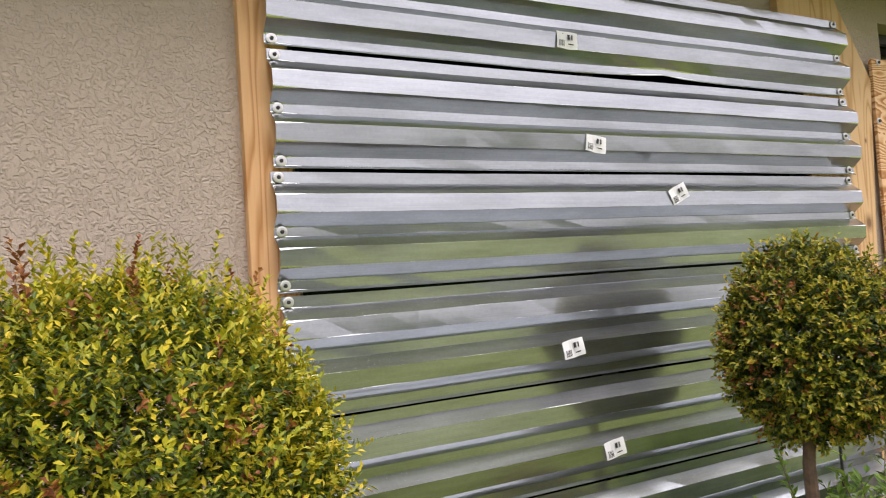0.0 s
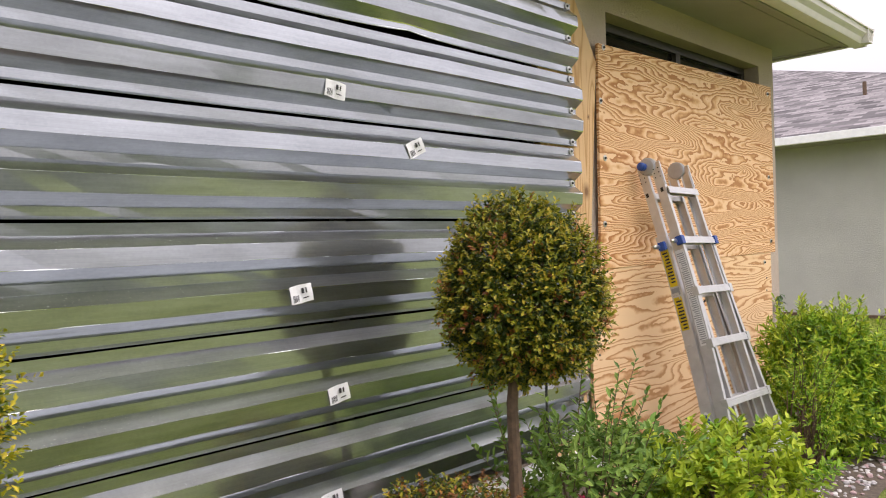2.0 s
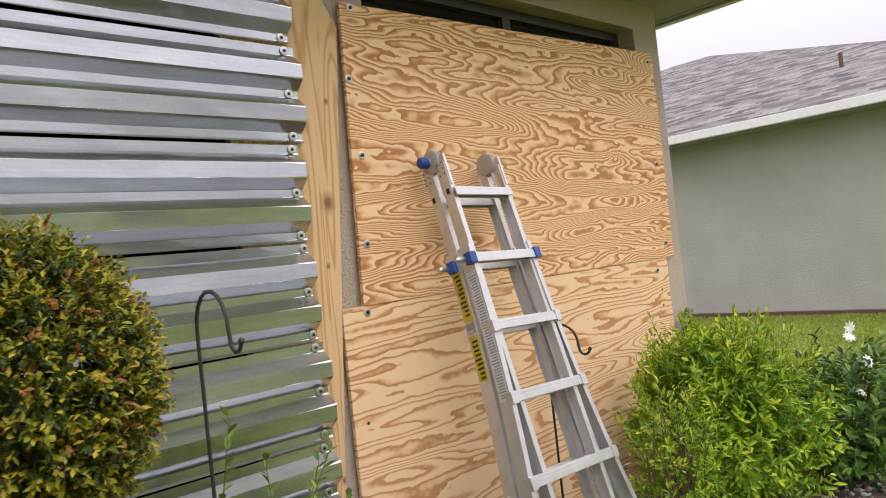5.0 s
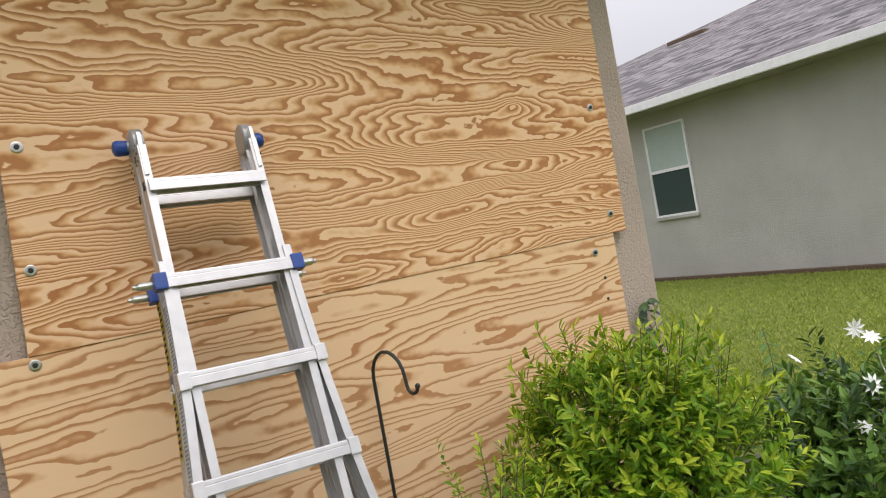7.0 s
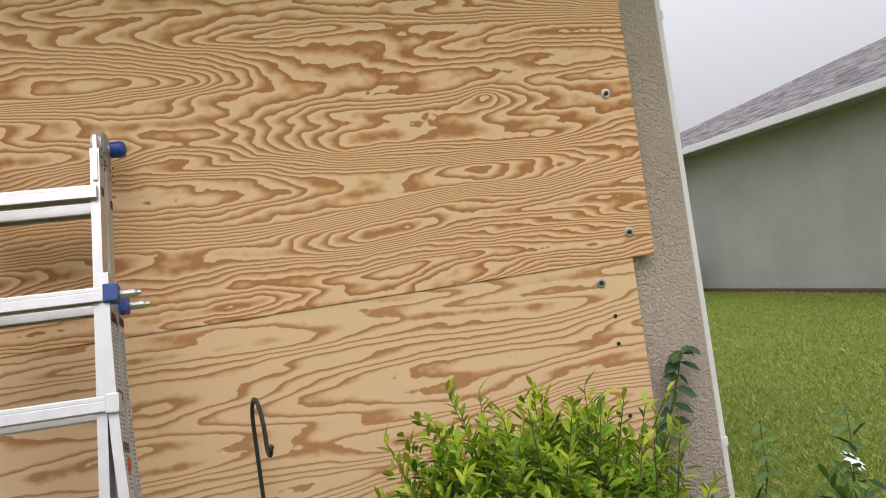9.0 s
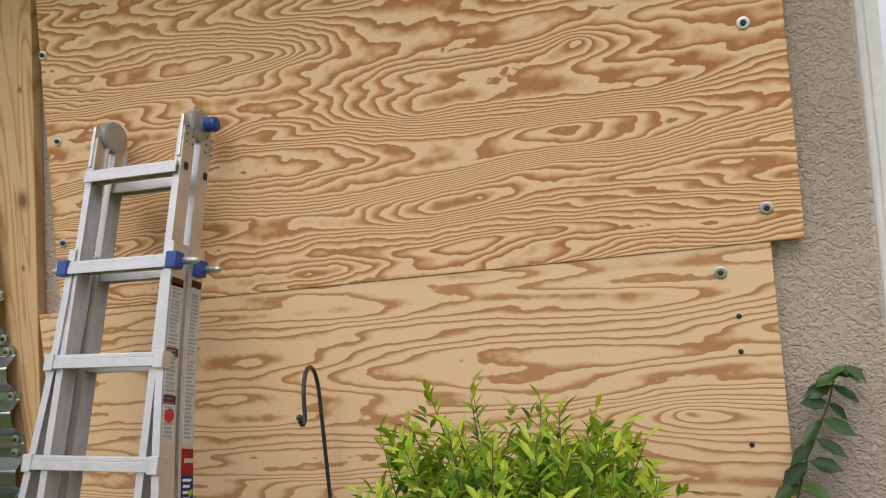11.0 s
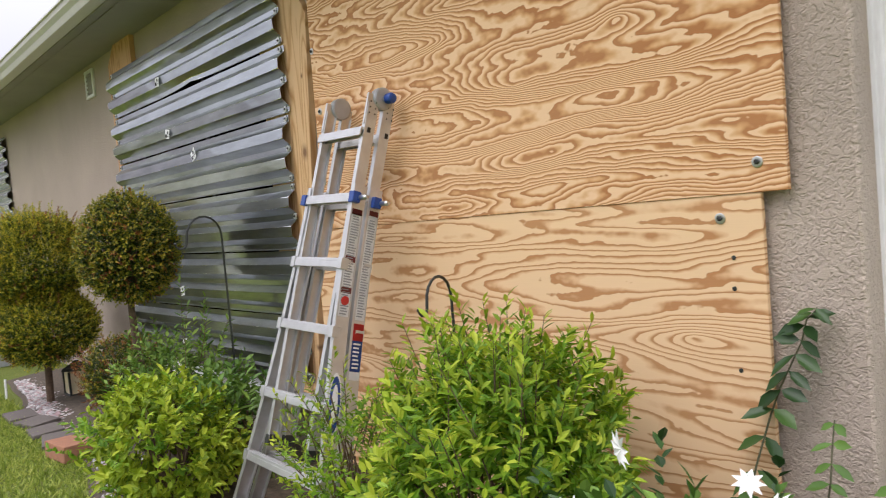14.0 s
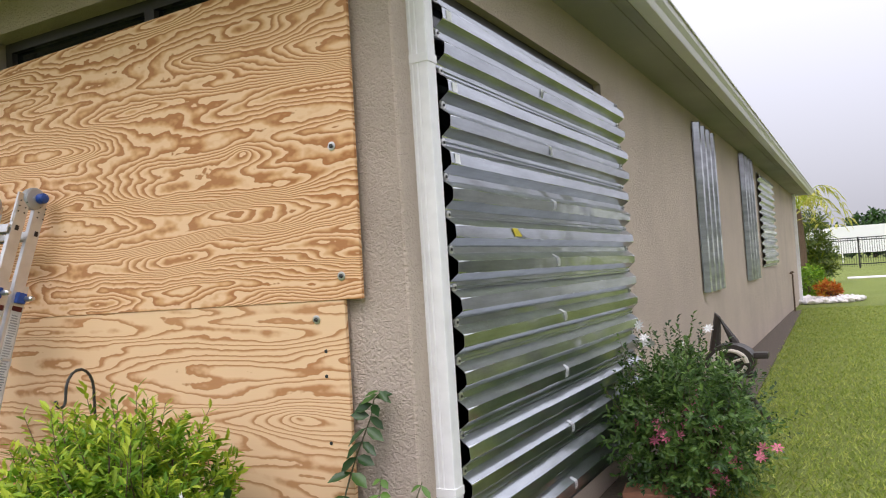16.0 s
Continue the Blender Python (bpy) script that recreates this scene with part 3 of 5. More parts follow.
def sticker(top, x, z, y, turn=0.0, size=1.0):
    """A creased paper sticker with a barcode block, one end lifted off the steel."""
    bm = bmesh.new()
    w, h = 0.086 * size, 0.064 * size
    us = np.linspace(0, 1, 7)
    rows = []
    for j in range(5):
        v = j / 4
        rows.append([bm.verts.new((u * w, -0.004 - 0.013 * max(0, u - 0.55) - 0.004 * math.sin(7 * u + 3 * v) * 0.5, (v - 0.5) * h * (1 - 0.12 * abs(u - 0.5)))) for u in us])
    for a, b in zip(rows, rows[1:]):
        for i in range(6):
            bm.faces.new((a[i], a[i + 1], b[i + 1], b[i]))
    mm = Matrix.Translation((x - w / 2, y, z)) @ Matrix.Rotation(radians(turn), 4, "Y")
    bm.transform(mm)
    st = part("sticker", bm, STICKER, top, "white paper sticker with black print")
    bars = bmesh.new()
    for i in range(7):
        add_box(bars, w * (0.10 + 0.040 * i), w * (0.10 + 0.040 * i + (0.009 if i % 3 else 0.016)), -0.0082, -0.0072, -h * 0.38, -h * 0.02)
    add_box(bars, w * 0.52, w * 0.80, -0.0112, -0.0105, -h * 0.26, -h * 0.20)
    add_box(bars, w * 0.50, w * 0.62, -0.0102, -0.0092, h * 0.02, h * 0.30)
    add_box(bars, w * 0.68, w * 0.74, -0.0122, -0.0112, h * 0.02, h * 0.30)
    bars.transform(mm)
    part("print", bars, INK, st)


TOPS = [2.605, 2.240, 1.875, 1.510, 1.145, 0.780]
for i, top_z in enumerate(TOPS):
    lab = "galvanised corrugated steel storm panel bolted over the window"
    if i == 0:
        lab = "top galvanised storm panel with a bent, dented lower edge"
    left = 0.535 + 0.006 * math.sin(i * 2.1)
    p = storm_panel("storm_panel", lab, 2.715 + 0.012 * math.sin(i * 1.7), PROFILE, 1.0, i + 1, Matrix.Translation((left, -0.009 - 0.0016 * (i % 2), top_z)), "storm panels over the front window", dent=1.56 if i == 0 else None, wet=0 if i < 3 else 420)
    washers(p, (0.022, 2.685), (-0.017, -0.177, -0.334), -0.003)
sticker(PANEL_THINGS[0], 1.08, -0.254, -0.0462, 4)
sticker(PANEL_THINGS[1], 1.165, -0.256, -0.0462, 10)
sticker(PANEL_THINGS[2], 1.565, -0.098, -0.0462, -24)
sticker(PANEL_THINGS[3], 0.995, -0.254, -0.0462, -9)
sticker(PANEL_THINGS[4], 1.135, -0.254, -0.0462, -10)
sticker(PANEL_THINGS[5], 1.10, -0.254, -0.0462, -8)


def folded_tag(top, x, profile, scale, size, turn):
    """A narrow paper tag folded over the upper bend of the second rib."""
    (z0, d0), (z1, d1), (z2, d2) = profile[5], profile[6], profile[7]
    bm = bmesh.new()
    pts = [(z0 + (z1 - z0) * 0.45, d0 + (d1 - d0) * 0.45), (z0 + (z1 - z0) * 0.8, d0 + (d1 - d0) * 0.8), (z1, d1 + 0.001), (z1 + (z2 - z1) * 0.45, d1), (z1 + (z2 - z1) * 0.92, d2)]
    strip = []
    for k, (z, d) in enumerate(pts):
        slant = turn * (k - 2) * 0.006
        wv = 0.0012 * math.sin(2.3 * k + x * 9)
        strip.append([bm.verts.new((x + slant + (j - 1) * size * (0.8 if k == 0 else 1.0), -d - 0.0035 - wv * (1 if j == 1 else -1), z * scale + 0.002)) for j in range(3)])
    for a, b in zip(strip, strip[1:]):
        for j in range(2):
            bm.faces.new((a[j], a[j + 1], b[j + 1], b[j]))
    bmesh.ops.solidify(bm, geom=list(bm.faces), thickness=0.0004)
    tag = part("sticker", bm, STICKER, top, "white paper tag folded over the rib")
    bars = bmesh.new()
    for j in range(3):
        zz = (z1 + (z2 - z1) * (0.3 + 0.2 * j)) * scale
        add_box(bars, x - size * 0.55, x + size * (0.5 - 0.2 * (j % 2)), -d1 - 0.0075, -d1 - 0.0065, zz, zz + 0.003)
    part("print", bars, GREYPRINT, tag)


GREYPRINT = simple("faded_grey_print", (0.30, 0.31, 0.33), 0.6)
# side window: the same panels lapped over one another, with closer ribs
SIDE_PANEL = SIDE @ Matrix.Rotation(radians(90), 4, "Z")
side_first = len(PANEL_THINGS)
for i in range(8):
    top_z = 2.418 - 0.2815 * i
    p = storm_panel("storm_panel", "galvanised corrugated storm panel on the side window, wet with drops", 2.56 + 0.02 * math.sin(i * 2.3), SIDE_PROFILE, 1.0, 20 + i, SIDE_PANEL @ Matrix.Translation((0.075 + 0.008 * math.sin(i * 1.9), -0.022 - 0.0016 * (i % 2), top_z)), "storm panels over the side window", wet=0 if i < 2 else 700)
    washers(p, (0.02, 2.53), (-0.012, -0.146), -0.003)
    folded_tag(p, (1.02, 1.07, 1.10, 1.08, 1.12, 1.10, 1.13, 1.10)[i], SIDE_PROFILE, 1.0, 0.019, (-1, 1, -1, 1, 1, -1, 1, 1)[i])
    if i in (0, 1, 2):
        bm = box(0.03, 0.07, -0.0465, -0.0452, -0.096, -0.060)
        part("paper_label", bm, STICKER, p, "small worn paper label")
tape = bmesh.new()
for k in range(4):
    add_box(tape, 0.53 + 0.008 * k, 0.59 + 0.012 * k, -0.0472 - 0.0006 * (k % 2), -0.0462, -0.064 - 0.009 * k, -0.055 - 0.009 * k)
part("tape", tape, YELLOW, PANEL_THINGS[side_first + 3], "torn strip of yellow tape")


def upright_panel(y0, y1, z0, z1, ribs):
    """A storm panel hung with its ribs upright on the side wall."""
    bm = bmesh.new()
    prof = []
    w = (y1 - y0) / ribs
    for k in range(ribs):
        for f, d in ((0.0, 0), (0.22, 0), (0.36, 1), (0.64, 1), (0.78, 0)):
            prof.append((y0 + (k + f) * w, 0.015 + 0.05 * d))
    prof.append((y1, 0.015))
    a = [[bm.verts.new((x, y, z)) for y, x in prof] for z in (z0, z1)]
    for k in range(len(prof) - 1):
        bm.faces.new((a[0][k], a[0][k + 1], a[1][k + 1], a[1][k]))
    bmesh.ops.recalc_face_normals(bm, faces=bm.faces)
    bmesh.ops.solidify(bm, geom=list(bm.faces), thickness=0.002)
    bm.transform(SIDE)
    t = thing("storm_panel", "upright galvanised storm panel over a narrow side window", "storm panel", "upright storm panels")
    part("sheet", bm, GALV, t)
    for z in (z0 + 0.02, z1 - 0.05):
        part("track", box(0.002, 0.014, y0 + 0.03, y1 - 0.03, z, z + 0.03, m=SIDE), STEEL, t)


upright_panel(5.45, 6.62, 0.98, 2.73, 4)
upright_panel(8.90, 10.2, 0.97, 2.80, 4)
for i in range(6):
    storm_panel("storm_panel", "galvanised storm panel on the far side window", 2.35, SIDE_PROFILE, 0.93, 40 + i, SIDE_PANEL @ Matrix.Translation((11.0, -0.016 - 0.0016 * (i % 2), 2.70 - 0.262 * i)), "storm panels over the far side window", steps=6)

# a third set of panels far along the front wall
for i in range(5):
    storm_panel("storm_panel", "galvanised storm panel on the far front window", 2.4, PROFILE, 0.87, 60 + i, Matrix.Translation((-6.0, 0.022 - 0.0016 * (i % 2), 2.66 - 0.315 * i)), "storm panels over the far front window", steps=6)

# ---------------------------------------------------------------- boards and plywood

def wood_board(name, poly, mat, lab, y0=0.0, y1=0.038):
    ob = part(name, prism(poly, y0, y1, 0.0015), mat)
    return tagged(ob, lab, "board")


wood_board("left_board", [(0.455, 0.36), (0.60, 0.36), (0.60, 2.608), (0.99, 2.608), (0.99, 2.825), (0.62, 2.825), (0.465, 2.69)], BOARD_B, "orange pine board behind the storm panels' bolted ends")
wood_board("right_board", [(2.98, 0.36), (3.275, 0.33), (3.49, 2.35), (3.25, 2.745), (3.20, 2.825), (2.86, 2.825), (2.86, 2.608), (2.98, 2.608)], BOARD, "knotty pine board with a sawn-off top corner")


def screw(parent, x, z, y=0.0):
    rot = Matrix.Translation((x, y, z)) @ Matrix.Rotation(radians(90), 4, "X")
    w = part("washer", lathe([(0.013, 0), (0.0165, 0.001), (0.0165, 0.003), (0.013, 0.004)], 16, rot), STEEL, parent)
    part("screw_head", lathe([(0.008, 0.004), (0.008, 0.009), (0.005, 0.011)], 6, rot), IRON, w)


upper = wood_board("upper_plywood_sheet", [(3.478, 1.250), (5.864, 1.267), (5.872, 2.512), (3.515, 2.456)], PLY_UP, "upper pine plywood sheet with strong flame grain, bolted on", 0.0, 0.018)
lower = wood_board("lower_plywood_sheet", [(3.374, 0.02), (5.78, 0.03), (5.784, 1.266), (3.374, 1.249)], PLY_LOW, "lower pale pine plywood sheet screwed over the window", 0.004, 0.022)
for sx, sz in ((3.565, 2.44), (3.52, 2.149), (3.545, 1.844), (3.523, 1.491), (5.772, 1.828), (5.782, 1.352), (5.80, 2.45)):
    screw(upper, sx, sz)
for sx, sz in ((3.491, 1.225), (5.656, 1.197)):
    screw(lower, sx, sz, 0.004)
for sx, sz in ((5.686, 0.988), (5.689, 0.744), (5.69, 1.08), (3.44, 0.8)):
    part("screw_head", lathe([(0.007, 0), (0.007, 0.002), (0.003, 0.003)], 8, Matrix.Translation((sx, 0.004, sz)) @ Matrix.Rotation(radians(90), 4, "X")), IRON, lower)


def wall_vent():
    t = thing("wall_vent", "small white vent frame high on the stucco wall", "vent", at=(-0.14, W0, 2.66))
    bm = bmesh.new()
    for x0, x1, z0, z1 in ((-0.11, -0.085, -0.12, 0.12), (0.085, 0.11, -0.12, 0.12), (-0.085, 0.085, 0.095, 0.12), (-0.085, 0.085, -0.12, -0.095)):
        add_box(bm, x0, x1, -0.02, 0.0, z0, z1, 0.003)
    part("vent_frame", bm, WHITE, t)
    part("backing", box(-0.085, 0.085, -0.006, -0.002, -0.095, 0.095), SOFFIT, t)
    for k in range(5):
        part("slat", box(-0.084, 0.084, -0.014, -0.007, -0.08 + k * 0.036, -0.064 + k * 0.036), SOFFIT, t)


wall_vent()


def downspout(name, m, z1, lab):
    """A ribbed white downspout with its strap; local x runs along the wall, y away from it."""
    t = thing(name, lab, "downspout")
    prof = [(0.0, 0.0), (0.065, 0.0), (0.065, 0.010), (0.060, 0.013), (0.060, 0.020), (0.065, 0.023), (0.065, 0.031), (0.060, 0.034), (0.060, 0.041), (0.065, 0.044), (0.065, 0.073), (0.061, 0.077), (0.004, 0.077), (0.0, 0.073)]
    bm = bmesh.new()
    a = [bm.verts.new((x, y, 0.02)) for x, y in prof]
    f = bm.faces.new(a)
    r = bmesh.ops.extrude_face_region(bm, geom=[f])
    for v in r["geom"]:
        if isinstance(v, bmesh.types.BMVert):
            v.co.z = z1
    bmesh.ops.recalc_face_normals(bm, faces=bm.faces)
    bm.transform(m)
    part("pipe", bm, WHITE, t)
    for z in (2.13, 0.55):
        part("strap", box(-0.003, 0.068, -0.002, 0.080, z - 0.016, z + 0.016, 0.002, m), WHITE, t)
    return t


downspout("downspout", Matrix.Translation((6.036, 0.212, 0)) @ Matrix.Rotation(radians(-90), 4, "Z"), 2.84, "white ribbed metal downspout at the house corner")
downspout("downspout", SIDE @ Matrix.Translation((0.004, 18.95, 0)) @ Matrix.Rotation(radians(-90), 4, "Z"), 2.84, "white metal downspout at the far end of the side wall")


# ---------------------------------------------------------------- ladder
BLUE = simple("blue_plastic", (0.015, 0.06, 0.28), 0.4, vary=0.08, grain=0.1)
RED = simple("red_label", (0.55, 0.03, 0.025), 0.45)
DARKRED = simple("dark_red_label", (0.16, 0.02, 0.02), 0.45)
YLAB = simple("yellow_label", (0.80, 0.63, 0.02), 0.45)
HINGE = simple("grey_cast_hinge", (0.40, 0.41, 0.42), 0.45, 0.5, 0.1)
GREYTXT = simple("grey_print", (0.35, 0.36, 0.38), 0.5)


def ladder():
    tilt = Matrix.Translation((4.013, -0.088, 1.80)) @ Matrix.Rotation(radians(-17.2), 4, "X") @ Matrix.Rotation(radians(1.5), 4, "Y")
    L = thing("ladder", "aluminium multi-position ladder folded and leant against plywood", "ladder")

    def P(name, bm, mat, parent=L, label=""):
        bm.transform(tilt)
        return part(name, bm, mat, parent, label)

    def rail(xa, xb, s0, s1, y0, y1, wall=0.004, flip=1):
        """A channel rail from s0 to s1 down the ladder; its x goes from xa to xb."""
        bm = bmesh.new()
        th = 0.024
        n = 10
        rings = []
        for i in range(n + 1):
            s = s0 + (s1 - s0) * i / n
            u = i / n
            x = xa + (xb - xa) * (u ** 1.9)
            o = [(x, y0), (x + flip * th, y0), (x + flip * th, y0 + wall), (x + flip * wall, y0 + wall), (x + flip * wall, y1 - wall), (x + flip * th, y1 - wall), (x + flip * th, y1), (x, y1)]
            rings.append([bm.verts.new((px, py, -s)) for px, py in o])
        for a, b in zip(rings, rings[1:]):
            for k in range(8):
                bm.faces.new((a[k], a[(k + 1) % 8], b[(k + 1) % 8], b[k]))
        bm.faces.new(rings[0])
        bm.faces.new(rings[-1])
        bmesh.ops.recalc_face_normals(bm, faces=bm.faces)
        return bm

    for sec, y0, y1 in ((0, -0.072, -0.008), (1, 0.008, 0.072)):
        for sgn in (-1, 1):
            P("inner_rail", rail(sgn * 0.176, sgn * 0.176, 0.03, 1.50 if sec else 1.52, y0 + 0.006, y1 - 0.006, 0.003, -sgn), ALU)
            P("outer_rail", rail(sgn * 0.190, sgn * 0.37, 0.395, 1.845, y0, y1, 0.004, -sgn), ALU)
            foot = P("foot", box(sgn * 0.358 - 0.022, sgn * 0.358 + 0.022, y0 - 0.004, y1 + 0.004, -1.885, -1.825, 0.006), IRON, L, "black rubber foot")
            P("rail_cap", box(sgn * 0.166 - 0.014, sgn * 0.166 + 0.014, y0 + 0.004, y1 - 0.004, -1.545, -1.50, 0.004), IRON)
    for sec, front in ((0, -0.079), (1, 0.026)):
        for k, s in enumerate((0.15, 0.44, 0.72, 1.00, 1.31, 1.60)):
            half = 0.170 if k == 0 else 0.194 + 0.172 * (max(0, (s - 0.395) / 1.45) ** 1.9)
            bm = bmesh.new()
            if sec == 1 and k > 0:
                front = 0.03
            add_box(bm, -half, half, front, front + 0.044, -s - 0.008, -s + 0.004, 0.002)
            add_box(bm, -half, half, front - 0.002, front + 0.004, -s - 0.034, -s - 0.008, 0.002)
            add_box(bm, -half, half, front + 0.038, front + 0.044, -s - 0.030, -s - 0.008, 0.002)
            for g in range(3):
                add_box(bm, -half + 0.01, half - 0.01, front + 0.006 + g * 0.013, front + 0.010 + g * 0.013, -s + 0.004, -s + 0.0065)
            rung = P("rung", bm, ALU)
            if sec == 0 and k >= 2:
                for sgn in (-1, 1):
                    P("rung_bracket", box(sgn * (half - 0.012) - 0.016, sgn * (half - 0.012) + 0.016, front - 0.006, front + 0.03, -s - 0.04, -s + 0.008, 0.003), ALU, rung)
            if k == 1:
                for sgn in (-1, 1):
                    P("lock", box(sgn * 0.196 - 0.018, sgn * 0.196 + 0.018, front - 0.008, front + 0.03, -s - 0.038, -s + 0.010, 0.005), BLUE, rung, "blue plastic rung lock")
                    rot = Matrix.Translation((sgn * 0.205, front + 0.03, -s - 0.012)) @ Matrix.Rotation(radians(90 * sgn), 4, "Y")
                    P("lock_pin", lathe([(0.012, -0.01), (0.012, 0.045), (0.007, 0.052), (0.007, 0.06)], 14, rot), STEEL, rung)
    for sgn in (-1, 1):
        rot = Matrix.Translation((sgn * 0.158, 0.003, 0.0)) @ Matrix.Rotation(radians(90 * sgn), 4, "Y")
        h = P("hinge", lathe([(0.042, -0.012), (0.050, -0.009), (0.050, 0.020), (0.042, 0.025), (0.014, 0.028), (0.014, 0.033)], 24, rot), HINGE, L, "round grey steel hinge")
        bm = box(sgn * 0.166 - 0.006, sgn * 0.166 + 0.006, -0.072, -0.012, -0.13, 0.008, 0.003)
        add_box(bm, sgn * 0.166 - 0.006, sgn * 0.166 + 0.006, 0.014, 0.068, -0.13, 0.008, 0.003)
        P("hinge_plate", bm, STEEL, h)
        for dy in (-0.058, -0.030, 0.034, 0.062):
            for dz in (-0.03, -0.055, -0.08):
                P("rivet", lathe([(0.004, 0.0), (0.003, 0.002)], 6, Matrix.Translation((sgn * 0.1805, dy, dz)) @ Matrix.Rotation(radians(90 * sgn), 4, "Y")), IRON, h)
        cap = Matrix.Translation((sgn * 0.186, 0.018, 0.004)) @ Matrix.Rotation(radians(90 * sgn), 4, "Y")
        P("hinge_cap", lathe([(0.020, 0.0), (0.023, 0.004), (0.024, 0.030), (0.020, 0.039), (0.010, 0.043)], 20, cap), BLUE, h, "blue rubber wall cap")
        # slots are black blocks, the darkness of the holes painted on
        for dy in (-0.043, 0.05):
            P("slot", box(sgn * 0.1775 - 0.0015, sgn * 0.1775 + 0.0015, dy - 0.008, dy + 0.008, -0.165, -0.142, 0.001), BLACK, L)

    def flare(s):
        return 0.190 + 0.18 * (max(0.0, (s - 0.395) / 1.45) ** 1.9)

    def flat_label(name, sgn, s0, s1, y0, y1, mat, label, lift=0.0012):
        bm = bmesh.new()
        vs = []
        for s in np.linspace(s0, s1, 5):
            x = sgn * (flare(s) + lift)
            vs.append((bm.verts.new((x, y0, -s)), bm.verts.new((x, y1, -s))))
        for a, b in zip(vs, vs[1:]):
            bm.faces.new((a[0], a[1], b[1], b[0]))
        bmesh.ops.solidify(bm, geom=list(bm.faces), thickness=0.0006)
        return P(name, bm, mat, L, label)

    def print_rows(parent, sgn, s0, s1, y0, y1, mat, step=0.011, lift=0.0024):
        bm = bmesh.new()
        s = s0
        rng = random.Random(int(s0 * 1000) + sgn)
        while s < s1:
            ya = y0 + rng.uniform(0, 0.004)
            yb = y1 - rng.uniform(0, 0.012)
            x = sgn * (flare(s) + lift)
            add_box(bm, x - 0.0004, x + 0.0004, ya, yb, -s - step * 0.45, -s)
            s += step
        P("print", bm, mat, parent)

    # right side: warnings on the front rail, notices and a maker's plate on the rear one
    a = flat_label("warning_label", 1, 0.50, 0.95, -0.066, -0.016, STICKER, "white warning label with small print")
    print_rows(a, 1, 0.53, 0.94, -0.062, -0.020, GREYTXT)
    for s in (0.50, 0.70, 0.83):
        flat_label("danger_strip", 1, s, s + 0.024, -0.066, -0.016, DARKRED, "dark red danger strip", 0.0026)
    disc = lathe([(0.019, 0), (0.019, 0.001)], 20, Matrix.Translation((flare(0.885) + 0.0032, -0.041, -0.885)) @ Matrix.Rotation(radians(90), 4, "Y"))
    P("warning_disc", disc, RED, L)
    b2 = flat_label("notice_label", 1, 0.49, 0.955, 0.020, 0.066, STICKER, "long white notice label")
    print_rows(b2, 1, 0.53, 0.945, 0.024, 0.062, GREYTXT)
    flat_label("danger_strip", 1, 0.49, 0.512, 0.020, 0.066, DARKRED, "dark red danger strip", 0.0026)
    flat_label("maker_plate_top", 1, 0.97, 1.04, 0.018, 0.070, RED, "red upper half of a size plate")
    plate = flat_label("size_plate", 1, 1.04, 1.165, 0.018, 0.070, BLUE, "blue size plate with white print")
    print_rows(plate, 1, 1.05, 1.155, 0.024, 0.062, STICKER, 0.016)
    flat_label("barcode_label", 1, 1.167, 1.20, 0.018, 0.070, STICKER, "white barcode label")
    # left side: yellow labels
    y1l = flat_label("safety_label", -1, 0.47, 0.68, 0.020, 0.066, YLAB, "yellow safety label")
    print_rows(y1l, -1, 0.49, 0.67, 0.024, 0.062, INK, 0.018)
    y2l = flat_label("safety_label", -1, 0.74, 0.92, 0.020, 0.066, YLAB, "yellow safety label")
    print_rows(y2l, -1, 0.76, 0.91, 0.024, 0.062, INK, 0.018)
    flat_label("code_label", -1, 0.69, 0.73, 0.020, 0.066, GREYTXT, "grey code label")
    w2 = flat_label("notice_label", -1, 0.50, 1.02, -0.066, -0.016, STICKER, "long white notice label")
    print_rows(w2, -1, 0.52, 1.01, -0.062, -0.020, GREYTXT)
    # blue oval badge, low on each side
    for sgn, yc, sc in ((1, -0.040, 1.30), (-1, 0.045, 1.47)):
        for r, mat, lift in ((1.0, STICKER, 0.0015), (0.88, BLUE, 0.0026), (0.62, STICKER, 0.0036)):
            bm = bmesh.new()
            ring = []
            for k in range(28):
                an = k * 2 * math.pi / 28
                s = sc + 0.125 * r * math.cos(an)
                ring.append(bm.verts.new((sgn * (flare(s) + lift), yc + 0.030 * r * (1.0 if r > 0.7 else 0.8) * math.sin(an), -s)))
            bm.faces.new(ring)
            bmesh.ops.solidify(bm, geom=list(bm.faces), thickness=0.0006)
            P("badge", bm, mat, L, "oval blue and white badge")
    return L


ladder()


# ---------------------------------------------------------------- shepherd's hooks
def shepherd_hook(x, y, height, span, turn, lab):
    pts = [(0, 0, 0), (0, 0, height * 0.5), (0, 0, height - span)]
    for k in range(1, 10):
        a = k / 9 * math.pi
        pts.append((span * (1 - math.cos(a)), 0, height - span + span * math.sin(a) * 1.15))
    pts += [(span * 2.02, 0, height - span * 1.2)]
    for k in range(1, 7):
        a = k / 6 * math.pi * 0.95
        pts.append((span * 2.02 + span * 0.32 * (1 - math.cos(a)), 0, height - span * 1.2 - span * 0.36 * math.sin(a)))
    t = thing("shepherd_hook", lab, "garden hook", "shepherd's hooks", at=(x, y, 0))
    t.rotation_euler = (0, 0, radians(turn))
    part("rod", tube(pts, 0.0062, 8), IRON, t)
    tip = pts[-1]
    part("tip", lathe([(0.004, -0.008), (0.009, -0.003), (0.009, 0.004), (0.004, 0.009)], 10, Matrix.Translation(tip)), IRON, t)


